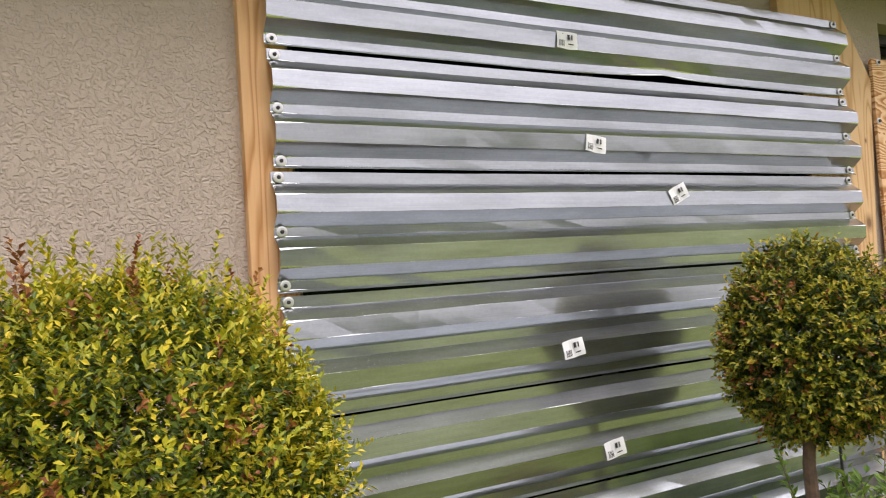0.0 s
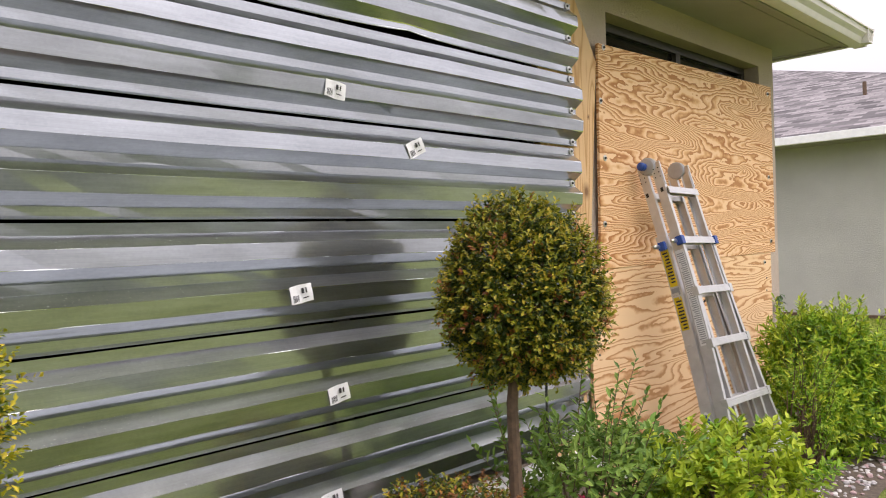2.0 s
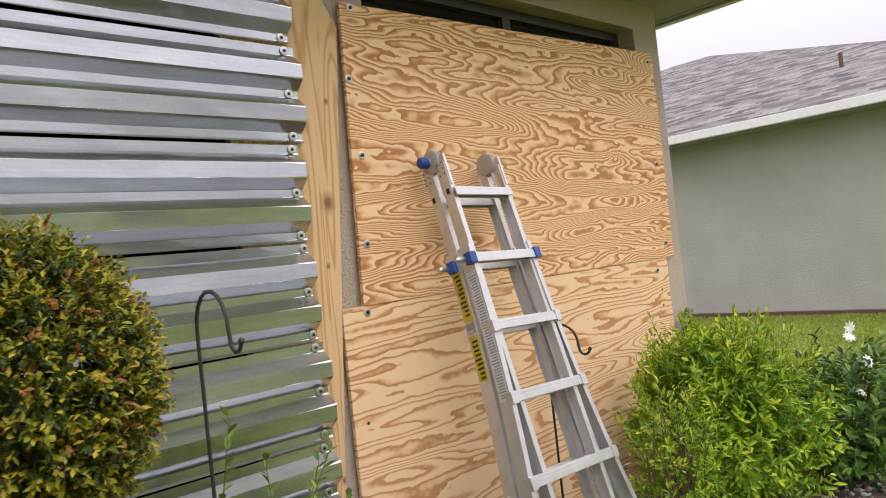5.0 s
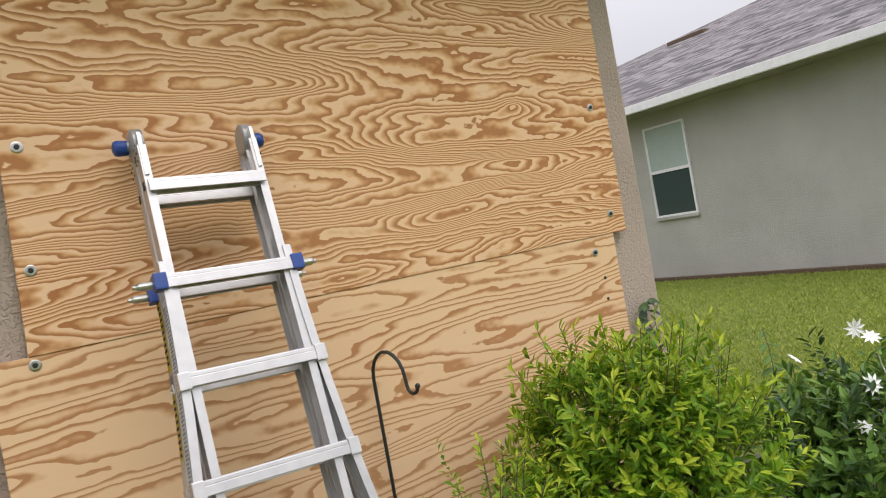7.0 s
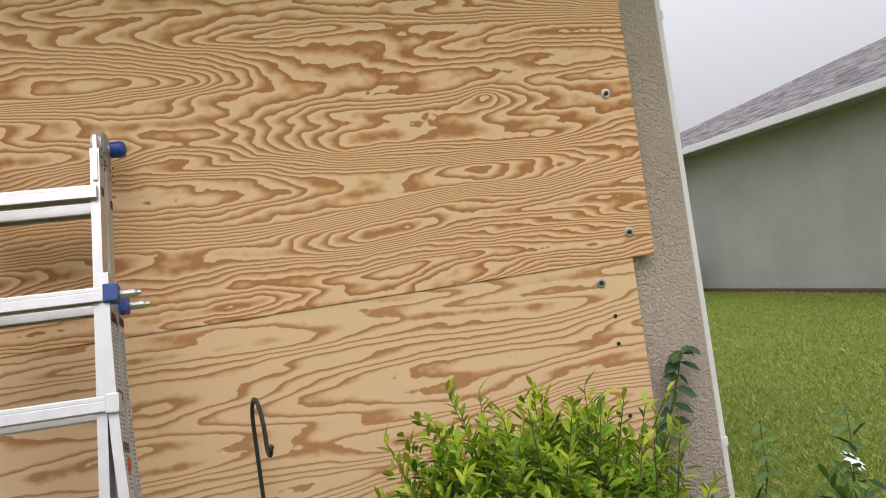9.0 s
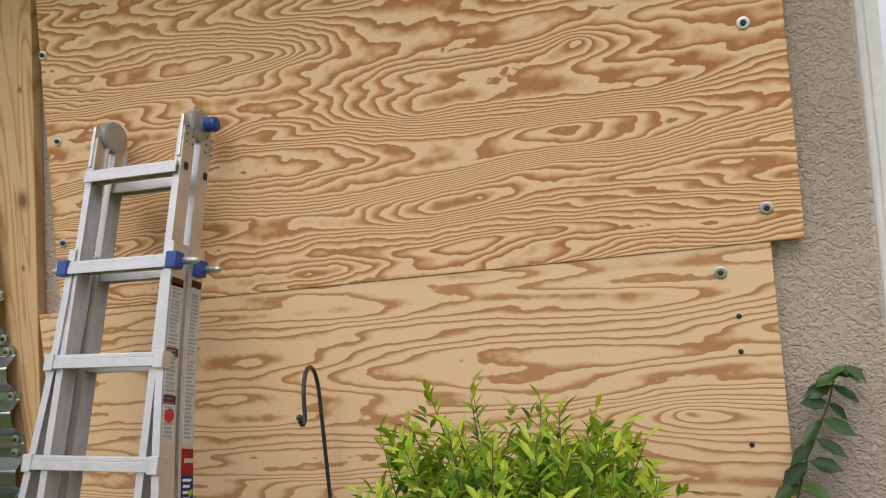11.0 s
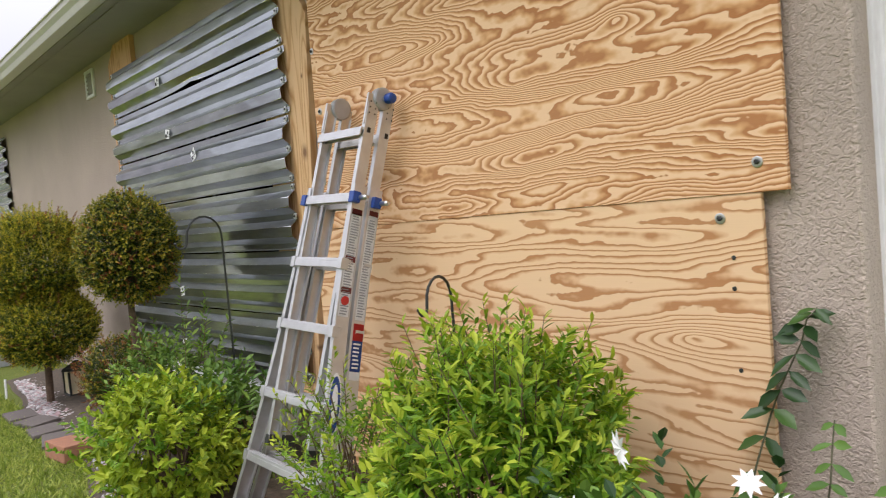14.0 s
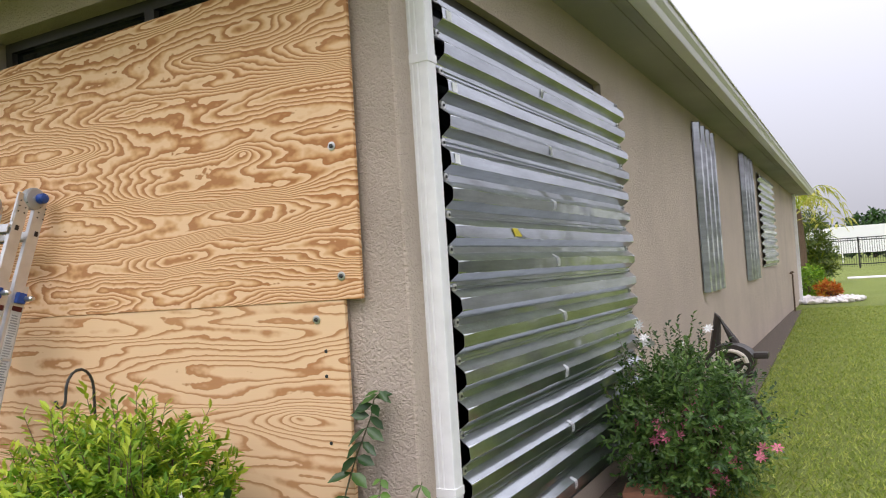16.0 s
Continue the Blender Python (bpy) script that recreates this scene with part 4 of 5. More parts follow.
shepherd_hook(4.485, -0.057, 1.02, 0.083, -77, "short black iron shepherd's hook in front of plywood")
shepherd_hook(2.693, -0.203, 1.365, 0.102, -91, "tall black iron shepherd's hook by the topiary")

# ---------------------------------------------------------------- neighbouring house to the east
def house_box(name, lab, x0, x1, y0, y1, wall_h, roof_h, overhang, wall_mat):
    t = thing(name, lab, "house")
    part("wall", box(x0, x1, y0, y1, -0.2, wall_h), wall_mat, t)
    o = overhang
    xa, xb, ya, yb = x0 - o, x1 + o, y0 - o, y1 + o
    run = min(xb - xa, yb - ya) / 2
    bm = bmesh.new()
    uv = bm.loops.layers.uv.new("UVMap")
    base = [bm.verts.new(p) for p in ((xa, ya, wall_h + 0.12), (xb, ya, wall_h + 0.12), (xb, yb, wall_h + 0.12), (xa, yb, wall_h + 0.12))]
    if yb - ya > xb - xa:
        r0, r1 = bm.verts.new(((xa + xb) / 2, ya + run, wall_h + roof_h)), bm.verts.new(((xa + xb) / 2, yb - run, wall_h + roof_h))
        quads = ((0, 3, r1, r0), (3, 2, r1, None), (2, 1, r0, r1), (1, 0, r0, None))
    else:
        r0, r1 = bm.verts.new((xa + run, (ya + yb) / 2, wall_h + roof_h)), bm.verts.new((xb - run, (ya + yb) / 2, wall_h + roof_h))
        quads = ((0, 1, r1, r0), (1, 2, r1, None), (2, 3, r0, r1), (3, 0, r0, None))
    for q in quads:
        vs = [base[v] if isinstance(v, int) else v for v in q if v is not None]
        f = bm.faces.new(vs)
        along = (vs[1].co - vs[0].co).normalized()
        n = f.normal if f.normal.length else Vector((0, 0, 1))
        f.normal_update()
        upw = f.normal.cross(along)
        for lp in f.loops:
            d = lp.vert.co - vs[0].co
            lp[uv].uv = (d.dot(along), d.dot(upw))
    roof = part("roof", bm, SHINGLE, t, "grey asphalt shingle hip roof")
    part("soffit_board", box(xa, xb, ya, yb, wall_h, wall_h + 0.03), SOFFIT, t)
    bm = bmesh.new()
    for a in ((xa - 0.10, xa, ya - 0.1, yb + 0.1), (xb, xb + 0.10, ya - 0.1, yb + 0.1), (xa, xb, ya - 0.10, ya), (xa, xb, yb, yb + 0.10)):
        add_box(bm, a[0], a[1], a[2], a[3], wall_h + 0.01, wall_h + 0.14, 0.01)
    part("gutter", bm, WHITE, t, "white gutter")
    return t, roof


nb, nb_roof = house_box("neighbour_house", "grey-green stucco neighbour's house with a shingle hip roof", 13.2, 34.5, -2.5, 20.0, 2.80, 3.9, 0.5, NB_STUCCO)
NB_GLASS, _n, _l, _b = nodes_of("green_grey_window_glass")
_b.inputs["Base Color"].default_value = (0.05, 0.075, 0.07, 1)
_b.inputs["Roughness"].default_value = 0.08
BLIND = simple("pale_green_blind", (0.42, 0.50, 0.46), 0.7, vary=0.05)


def sash_window(parent, x, y0, y1, z0, z1):
    """A single-hung window in a wall that faces minus x: upper sash with a blind, dark lower sash."""
    w = part("window", box(x - 0.012, x - 0.002, y0, y1, z0, z1), WHITE, parent, "white single-hung window")
    zm = (z0 + z1) / 2
    bm = bmesh.new()
    t = 0.032
    add_box(bm, x - 0.04, x - 0.012, y0, y0 + t, z0, z1)
    add_box(bm, x - 0.04, x - 0.012, y1 - t, y1, z0, z1)
    add_box(bm, x - 0.04, x - 0.012, y0 + t, y1 - t, z1 - t, z1)
    add_box(bm, x - 0.04, x - 0.012, y0 + t, y1 - t, z0, z0 + t)
    add_box(bm, x - 0.045, x - 0.012, y0 + t, y1 - t, zm - 0.025, zm + 0.025)
    part("window_frame", bm, WHITE, w)
    part("pane", box(x - 0.02, x - 0.014, y0 + t, y1 - t, zm + 0.025, z1 - t), BLIND, w, "pane with a pale blind behind")
    part("pane", box(x - 0.02, x - 0.014, y0 + t, y1 - t, z0 + t, zm - 0.025), NB_GLASS, w, "dark glass pane")
    part("window_sill", box(x - 0.05, x - 0.002, y0 - 0.02, y1 + 0.02, z0 - 0.05, z0 - 0.002, 0.006), NB_STUCCO, w)


sash_window(nb, 13.2, 5.55, 6.40, 1.07, 2.58)
part("roof_vent", box(20.0, 20.5, 10.0, 11.2, 5.2, 5.5, 0.03), BARK, nb_roof, "low brown roof vent")
part("vent_pipe", tube([(15.63, 1.98, 3.8), (15.63, 1.98, 4.16)], 0.035, 10), BARK, nb_roof)
part("base_strip", box(13.10, 13.2, -2.5, 20.0, 0.0, 0.06, 0.01), BARK, nb, "dark soil strip at the wall's foot")

# air conditioner, pipe and clipped shrubs beside the neighbour's wall
ac = thing("air_conditioner", "dark grey outdoor air conditioner by the neighbour's wall", "air conditioner", at=(12.2, 12.2, 0))
part("pad", box(-0.5, 0.5, -0.5, 0.5, 0, 0.06, 0.01), STUCCO_SIDE, ac)
part("casing", box(-0.42, 0.42, -0.42, 0.42, 0.062, 0.98, 0.04), simple("dark_grey_enamel", (0.06, 0.065, 0.07), 0.5), ac)
part("grille", lathe([(0.36, 0), (0.36, 0.03), (0.1, 0.04)], 24, Matrix.Translation((0, 0, 0.98))), IRON, ac)
for k in range(14):
    part("louvre", box(-0.43, -0.422, -0.36, 0.36, 0.14 + k * 0.056, 0.165 + k * 0.056), STEEL, ac)
pp = thing("vent_pipe", "thin white plastic pipe standing in the lawn", "pipe", at=(11.2, 11.6, 0))
part("pipe", tube([(0, 0, 0), (0, 0, 1.42)], 0.022, 10), WHITE, pp)
part("elbow", tube([(0, 0, 1.40), (0, 0, 1.44), (-0.05, 0.02, 1.46), (-0.14, 0.05, 1.46)], 0.024, 10), WHITE, pp)
mb = thing("meter_box", "grey electric meter box on the neighbour's wall", "meter box", at=(13.2, 14.3, 1.2))
part("box_body", box(-0.12, 0.0, -0.15, 0.15, -0.2, 0.25, 0.015), STEEL, mb)
part("meter", lathe([(0.09, 0), (0.09, 0.06), (0.06, 0.08)], 16, Matrix.Translation((-0.12, 0, 0.08)) @ Matrix.Rotation(radians(-90), 4, "Y")), NB_GLASS, mb)
part("conduit", tube([(-0.06, 0, -0.2), (-0.06, 0, -1.2)], 0.025, 8), STEEL, mb)

# house to the west, pale with a grey roller shutter
PALE = simple("pale_cream_stucco", (0.84, 0.81, 0.73), 0.9, vary=0.05, grain=0.4, grain_scale=50)
west, west_roof = house_box("far_house", "pale cream house with a grey roller shutter", -26.0, -15.0, -14.0, 10.0, 3.0, 2.6, 0.5, PALE)
GREYM = simple("grey_shutter_metal", (0.33, 0.34, 0.36), 0.5)
for k in range(24):
    part("shutter_slat", box(-15.0, -14.96, 0.35, 3.0, 0.02 + k * 0.10, 0.11 + k * 0.10, 0.006), GREYM, west)

# ---------------------------------------------------------------- foliage
BOX_LEAF = leaf_material("topiary_leaf", (0.014, 0.030, 0.006), (0.048, 0.082, 0.012), (0.13, 0.17, 0.022), 0.36)
BOX_TIP = leaf_material("topiary_new_leaf", (0.10, 0.145, 0.012), (0.27, 0.275, 0.020), (0.50, 0.37, 0.04), 0.4)
GOLD_LEAF = leaf_material("golden_topiary_leaf", (0.018, 0.038, 0.006), (0.075, 0.125, 0.012), (0.22, 0.27, 0.022), 0.4)
GOLD_TIP = leaf_material("golden_new_leaf", (0.16, 0.20, 0.014), (0.38, 0.38, 0.02), (0.70, 0.53, 0.04), 0.42)
RED_LEAF = leaf_material("red_shoot_leaf", (0.11, 0.035, 0.015), (0.26, 0.09, 0.025), (0.44, 0.22, 0.05), 0.4)
BRIGHT = leaf_material("bright_shrub_leaf", (0.036, 0.105, 0.009), (0.165, 0.335, 0.018), (0.36, 0.52, 0.04), 0.42, 0.34)
ROSE = leaf_material("dull_rose_leaf", (0.045, 0.10, 0.018), (0.135, 0.25, 0.035), (0.30, 0.42, 0.08))
ROSE_DARK = leaf_material("dark_rose_leaf", (0.024, 0.062, 0.014), (0.085, 0.175, 0.034), (0.20, 0.32, 0.07), 0.38, 0.25)
DARK = leaf_material("deep_green_leaf", (0.012, 0.035, 0.010), (0.035, 0.085, 0.020), (0.08, 0.16, 0.035), 0.3, 0.2)
MIDGREEN = leaf_material("mid_green_leaf", (0.032, 0.085, 0.015), (0.105, 0.215, 0.033), (0.21, 0.35, 0.06), 0.4, 0.22)
YELLOWGREEN = leaf_material("yellow_green_leaf", (0.08, 0.16, 0.012), (0.31, 0.43, 0.022), (0.56, 0.62, 0.06), 0.5, 0.3)
PETAL = simple("white_petal", (0.88, 0.88, 0.86), 0.6, vary=0.04)
PINK = simple("pink_petal", (0.75, 0.22, 0.32), 0.6, vary=0.2)
CRIMSON = simple("crimson_petal", (0.42, 0.02, 0.08), 0.6, vary=0.2)


def twigs(bm, rng, foot, ends, radius, tip=0.003):
    foot = np.array(foot)
    for e in ends:
        mid = foot * 0.45 + e * 0.55 + rng.normal(size=3) * 0.04
        add_tube(bm, [tuple(foot), tuple(foot * 0.8 + mid * 0.2), tuple(mid), tuple(e)], radius, 5, tip)


def foliage(name, geos, mats, parent, label=""):
    vs, fs, idx, o = [], [], [], 0
    for v, f, k in geos:
        vs.append(v)
        fs.append(f + o)
        idx += k.tolist()
        o += len(v)
    return raw_mesh(name, np.concatenate(vs).tolist(), np.concatenate(fs).tolist(), mats, parent, label, index=idx)


def topiary(name, lab, foot, balls, leaf_mat, tip_mat, seed, n, leaf=0.020, shoots=0, group="clipped topiary trees", red=0.045, reach=(0.04, 0.085), up=0.45, tall=(0.08, 0.19)):
    rng = np.random.default_rng(seed)
    t = thing(name, lab, "topiary", group, at=foot)
    topz = balls[0][0][2]
    part("trunk", tube([(0, 0, -0.02), (0.012, 0.01, topz * 0.35), (-0.008, 0, topz * 0.7), (balls[0][0][0], balls[0][0][1], topz)], 0.032, 9, 0.014), BARK, t)
    bm = bmesh.new()
    for c, r in balls:
        ends = blob_roots(rng, 34, c, np.array(r) * 0.8, 0.6)[0]
        twigs(bm, rng, (c[0], c[1], c[2] - r[2] * 0.8), ends, 0.009)
    part("branchwork", bm, BARK, t)
    for c, r in balls:
        m = int(n * r[0] * r[2] / 0.11)
        p, d = blob_roots(rng, m, c, r, 0.62, 0.05)
        w = d + np.array([0, 0, up]) + rng.normal(size=d.shape) * 0.35
        geos = [sprigs(rng, p, w, rng.uniform(*reach, m), 11, leaf, leaf * 0.52, ids=(0, 1), tip=0.74)]
        k = max(1, int(m * red))
        tp, td = blob_roots(rng, k, c, np.array(r) * 1.02, 0.9, 0.05)
        geos.append(sprigs(rng, tp, td + rng.normal(size=td.shape) * 0.3, rng.uniform(0.02, 0.06, k), 7, leaf, leaf * 0.5, ids=(2, 2)))
        mats = [leaf_mat, tip_mat, RED_LEAF]
        if shoots:
            sp, sd = blob_roots(rng, shoots, c, np.array(r) * 0.95, 0.85, 0.05)
            keep = sd[:, 2] > -0.15
            sp, sd = sp[keep], sd[keep]
            sw = sd * 0.55 + np.array([0, 0, 0.9]) + rng.normal(size=sd.shape) * 0.25
            high = rng.uniform(*tall, len(sp)) * (0.7 + 0.5 * np.clip(sd[:, 2], 0, 1))
            ruddy = rng.uniform(0, 1, len(sp)) < (0.05 + 0.12 * (sd[:, 2] > 0.6))
            for pick, ids in ((~ruddy, (0, 1)), (ruddy, (1, 2))):
                if pick.any():
                    geos.append(sprigs(rng, sp[pick], sw[pick], high[pick], 30, leaf, leaf * 0.55, ids=ids, tip=0.5, spread=0.75))
        foliage("crown", geos, mats, t)
    return t


topiary("topiary_tree", "two-tiered golden-green topiary with loose new shoots", (0.02, -0.60, 0), [((0, 0, 1.17), (0.40, 0.38, 0.34)), ((0.05, 0, 0.62), (0.38, 0.36, 0.28))], GOLD_LEAF, GOLD_TIP, 5, 6200, 0.0172, 700, red=0.03, reach=(0.05, 0.12), up=1.0, tall=(0.06, 0.18))
topiary("topiary_tree", "clipped ball topiary with red-tinged tips on a bare trunk", (2.06, -0.54, 0), [((0.06, 0, 1.225), (0.25, 0.25, 0.285))], BOX_LEAF, BOX_TIP, 9, 5800, 0.0195, 110, red=0.075, tall=(0.05, 0.12))


def shrub(name, lab, foot, centre, radii, leaf_mat, seed, n, leaf, width, reach=(0.08, 0.18), leaves=12, lump=0.2, up=0.6, category="shrub", shell=0.35, second=None, fresh=None, shoots=0, tall=(0.2, 0.34)):
    rng = np.random.default_rng(seed)
    t = thing(name, lab, category, at=foot)
    p, d = blob_roots(rng, n, centre, radii, shell, lump)
    p[:, 2] = np.maximum(p[:, 2], 0.03)
    w = d + np.array([0, 0, up]) + rng.normal(size=d.shape) * 0.35
    geos = [sprigs(rng, p, w, rng.uniform(*reach, n), leaves, leaf, width, ids=(0, 1 if fresh else 0), tip=0.8)]
    mats = [leaf_mat, fresh or leaf_mat, second or leaf_mat]
    if second:
        k = n // 5
        p2, d2 = blob_roots(rng, k, centre, np.array(radii) * 1.02, 0.8, lump)
        p2[:, 2] = np.maximum(p2[:, 2], 0.03)
        geos.append(sprigs(rng, p2, d2 + np.array([0, 0, up]), rng.uniform(*reach, k), leaves, leaf * 0.85, width * 0.85, ids=(2, 2)))
    bm = bmesh.new()
    if shoots:
        p3, d3 = blob_roots(rng, shoots * 2, centre, np.array(radii) * 0.92, 0.8, lump)
        keep = d3[:, 2] > 0.0
        p3, d3 = p3[keep], d3[keep]
        w3 = unit(d3 * 0.55 + np.array([0, 0, 0.9]) + rng.normal(size=d3.shape) * 0.2)
        h3 = rng.uniform(*tall, len(p3))
        geos.append(sprigs(rng, p3, w3, h3, 15, leaf, width * 0.9, spread=0.7, ids=(0, 1 if fresh else 0), tip=0.7))
        for q, wq, hq in zip(p3, w3, h3):
            add_tube(bm, [tuple(q), tuple(q + wq * hq)], 0.0024, 4, 0.001)
    twigs(bm, rng, (0, 0, -0.02), p[:: max(1, n // 45)], 0.008, 0.003)
    part("woody_frame", bm, BARK, t)
    foliage("leaves", geos, mats, t)
    return t, p, w


def star_flower(parent, rng, at, size, mat, petals=6, name="flower"):
    n = unit(rng.normal(size=(1, 3)) * 0.45 + np.array([[0, -0.9, 0.6]]))[0]
    a = unit(np.cross(n, [[0.3, 0.2, 1.0]]))[0]
    b = np.cross(n, a)
    ang = np.arange(petals) / petals * 2 * math.pi
    way = np.outer(np.cos(ang), a) + np.outer(np.sin(ang), b) + n * 0.25
    v, f = leaf_geometry(np.tile(np.array(at), (petals, 1)), way, np.tile(n, (petals, 1)), np.full(petals, size), np.full(petals, size * 0.38))
    raw_mesh(name, v.tolist(), f.tolist(), mat, parent)


rngf = np.random.default_rng(77)
shrub("low_topiary_bush", "small clipped bush with reddish tips below the topiary", (1.72, -0.52, 0), (0, 0, 0.42), (0.26, 0.25, 0.22), BOX_LEAF, 21, 1500, 0.020, 0.010, (0.03, 0.07), 9, 0.08, second=RED_LEAF, fresh=BOX_TIP)
bright, _, _ = shrub("bright_green_shrub", "bright green leafy shrub in front of the plywood", (5.18, -0.56, 0), (-0.01, 0, 0.44), (0.32, 0.29, 0.36), BRIGHT, 31, 1250, 0.047, 0.0165, (0.08, 0.17), 12, 0.24, 0.6, fresh=YELLOWGREEN, shoots=85, tall=(0.16, 0.30))
shrub("sprawling_shrub", "sparse light green shrub with yellow tips at the ladder's foot", (4.52, -0.66, 0), (0, 0, 0.34), (0.17, 0.13, 0.28), BRIGHT, 33, 150, 0.036, 0.013, (0.08, 0.18), 10, 0.3, 0.9, fresh=YELLOWGREEN, shell=0.2, shoots=22, tall=(0.14, 0.28))
gard, _, _ = shrub("gardenia_bush", "low yellow-green bush with glossy leaves beside the ladder", (3.14, -0.80, 0), (0, 0, 0.28), (0.37, 0.29, 0.25), YELLOWGREEN, 41, 460, 0.048, 0.023, (0.07, 0.14), 11, 0.2, 0.6, second=BRIGHT, shoots=30, tall=(0.10, 0.18))
rosy, rp, _ = shrub("rose_bush", "straggling rose bush with white and crimson flowers", (2.52, -0.48, 0), (0, 0, 0.38), (0.36, 0.26, 0.30), ROSE, 51, 240, 0.046, 0.021, (0.10, 0.24), 9, 0.3, 0.8, shell=0.3, shoots=22, tall=(0.2, 0.36))
for i in range(7):
    star_flower(rosy, rngf, rp[i * 13] * np.array([1.05, 1.05, 1.05]) + np.array([0, 0, 0.05]), 0.03, PETAL if i % 2 else CRIMSON)
jas, jp, _ = shrub("jasmine_bush", "green jasmine bush with white star flowers at the bed's edge", (5.98, -0.88, 0), (0, 0, 0.31), (0.36, 0.27, 0.25), MIDGREEN, 61, 480, 0.058, 0.027, (0.09, 0.19), 9, 0.3, 0.8, shell=0.25, second=DARK, shoots=12, tall=(0.12, 0.24))
for at in ((-0.05, -0.04, 0.81), (-0.21, -0.16, 0.66), (-0.19, -0.10, 0.50), (-0.10, -0.14, 0.70), (0.10, -0.25, 0.58), (0.20, 0.05, 0.72)):
    star_flower(jas, rngf, at, 0.040, PETAL, 9)
pinkb, pk, _ = shrub("pink_rose_bush", "sprawling rose bush with pink clusters by the side wall", (6.52, 2.32, 0), (0, 0, 0.37), (0.36, 0.39, 0.32), ROSE_DARK, 71, 880, 0.043, 0.020, (0.10, 0.26), 11, 0.3, 0.5, shell=0.3, second=DARK, shoots=34, tall=(0.2, 0.40))
for i in range(18):
    base = pk[i * 17]
    if i % 3 == 0:
        star_flower(pinkb, rngf, base * np.array([1, 1, 0]) + np.array([-0.06, -0.04, 0.80 + 0.01 * i]), 0.036, PETAL, 8)
    else:
        for k in range(4):
            star_flower(pinkb, rngf, base * np.array([1.15, 1.2, 0.9]) + np.array([0.05, -0.10, 0.0]) + rngf.normal(size=3) * 0.025, 0.036, PINK, 7)


def leafy_stem(name, lab, category, path, pairs, length, width, mat, seed, flower=0.0, radius=0.004):
    """A single climbing stem with paired, drooping oval leaves."""
    rng = np.random.default_rng(seed)
    P = np.array(path)
    foot = P[0].copy()
    t = thing(name, lab, category, at=tuple(foot))
    P = P - foot
    fine = [P[0]]
    for a, b in zip(P, P[1:]):
        fine += [a + (b - a) * u + rng.normal(size=3) * 0.004 for u in (0.5,)] + [b]
    part("stem", tube([tuple(q) for q in fine], radius, 6, 0.0018), STEM, t)
    s = np.linspace(0.22, 0.98, pairs) * (len(P) - 1)
    i = np.minimum(s.astype(int), len(P) - 2)
    base = np.repeat(P[i] + (P[i + 1] - P[i]) * (s - i)[:, None], 2, 0)
    n = len(base)
    sd = np.tile([1.0, -1.0], pairs)
    way = np.stack([sd, rng.normal(-0.35, 0.3, n), rng.normal(-0.45, 0.3, n)], 1)
    up = np.stack([sd * 0.35, np.full(n, -0.75), np.full(n, 0.65)], 1) + rng.normal(size=(n, 3)) * 0.2
    small = np.repeat(np.linspace(1.1, 0.7, pairs), 2)
    v, f = leaf_geometry(base, way, up, length * small * rng.uniform(0.8, 1.15, n), width * small * rng.uniform(0.8, 1.15, n), 0.22, True)
    raw_mesh("leaves", v.tolist(), f.tolist(), mat, t, smooth=True)
    if flower:
        star_flower(t, rng, P[-1] + np.array([0.0, -0.01, 0.015]), flower, PETAL, 9)
    return t


STEM = simple("green_brown_stem", (0.10, 0.10, 0.05), 0.7, vary=0.3)
leafy_stem("climbing_vine", "dark green vine shoot climbing the stucco by the corner", "vine", [(5.70, -0.10, 0.0), (5.72, -0.08, 0.35), (5.785, -0.03, 0.63), (5.85, -0.012, 0.79), (5.895, -0.010, 0.91), (5.925, -0.012, 0.945)], 12, 0.090, 0.044, DARK, 8)
leafy_stem("jasmine_sprig", "green jasmine sprig rising before the stucco", "vine", [(6.00, -0.20, 0.0), (5.99, -0.22, 0.35), (6.02, -0.22, 0.55), (6.03, -0.20, 0.70)], 8, 0.066, 0.032, MIDGREEN, 18)
leafy_stem("jasmine_sprig", "green jasmine sprig with budding tip beside the downspout", "vine", [(6.18, -0.36, 0.0), (6.19, -0.38, 0.40), (6.21, -0.37, 0.58), (6.25, -0.32, 0.73)], 8, 0.070, 0.033, MIDGREEN, 28)
leafy_stem("jasmine_sprig", "jasmine sprig with a white star flower by the stucco", "vine", [(6.00, -0.56, 0.0), (6.03, -0.58, 0.34), (6.016, -0.60, 0.65)], 8, 0.060, 0.029, MIDGREEN, 48, 0.036)

# tall shoots in the bed before the storm panels
shoot, sp_, _ = shrub("leafy_shoots", "loose green shoots rising from the bed", (3.10, -0.42, 0), (0, 0, 0.26), (0.28, 0.20, 0.20), MIDGREEN, 91, 90, 0.064, 0.029, (0.10, 0.20), 8, 0.3, 0.8, shell=0.2, second=ROSE, shoots=5, tall=(0.20, 0.34))
far_shrub, _, _ = shrub("potted_shrub", "yellow-green shrub with red flowers by the wall", (-3.3, -0.35, 0), (0, 0, 0.48), (0.36, 0.32, 0.38), YELLOWGREEN, 95, 300, 0.06, 0.028, (0.08, 0.2), 9, 0.2, 0.6)
star_flower(far_shrub, rngf, (-0.25, -0.32, 0.35), 0.05, CRIMSON, 7)

# clipped columns by the neighbour's wall
for k, (x, y) in enumerate(((12.6, 15.4), (12.6, 14.0), (12.5, 12.9))):
    shrub("clipped_column_shrub", "dark clipped column shrub by the neighbour's wall", (x, y, 0), (0, 0, 0.62), (0.32, 0.32, 0.62), DARK, 100 + k, 420, 0.05, 0.028, (0.06, 0.12), 8, 0.08)

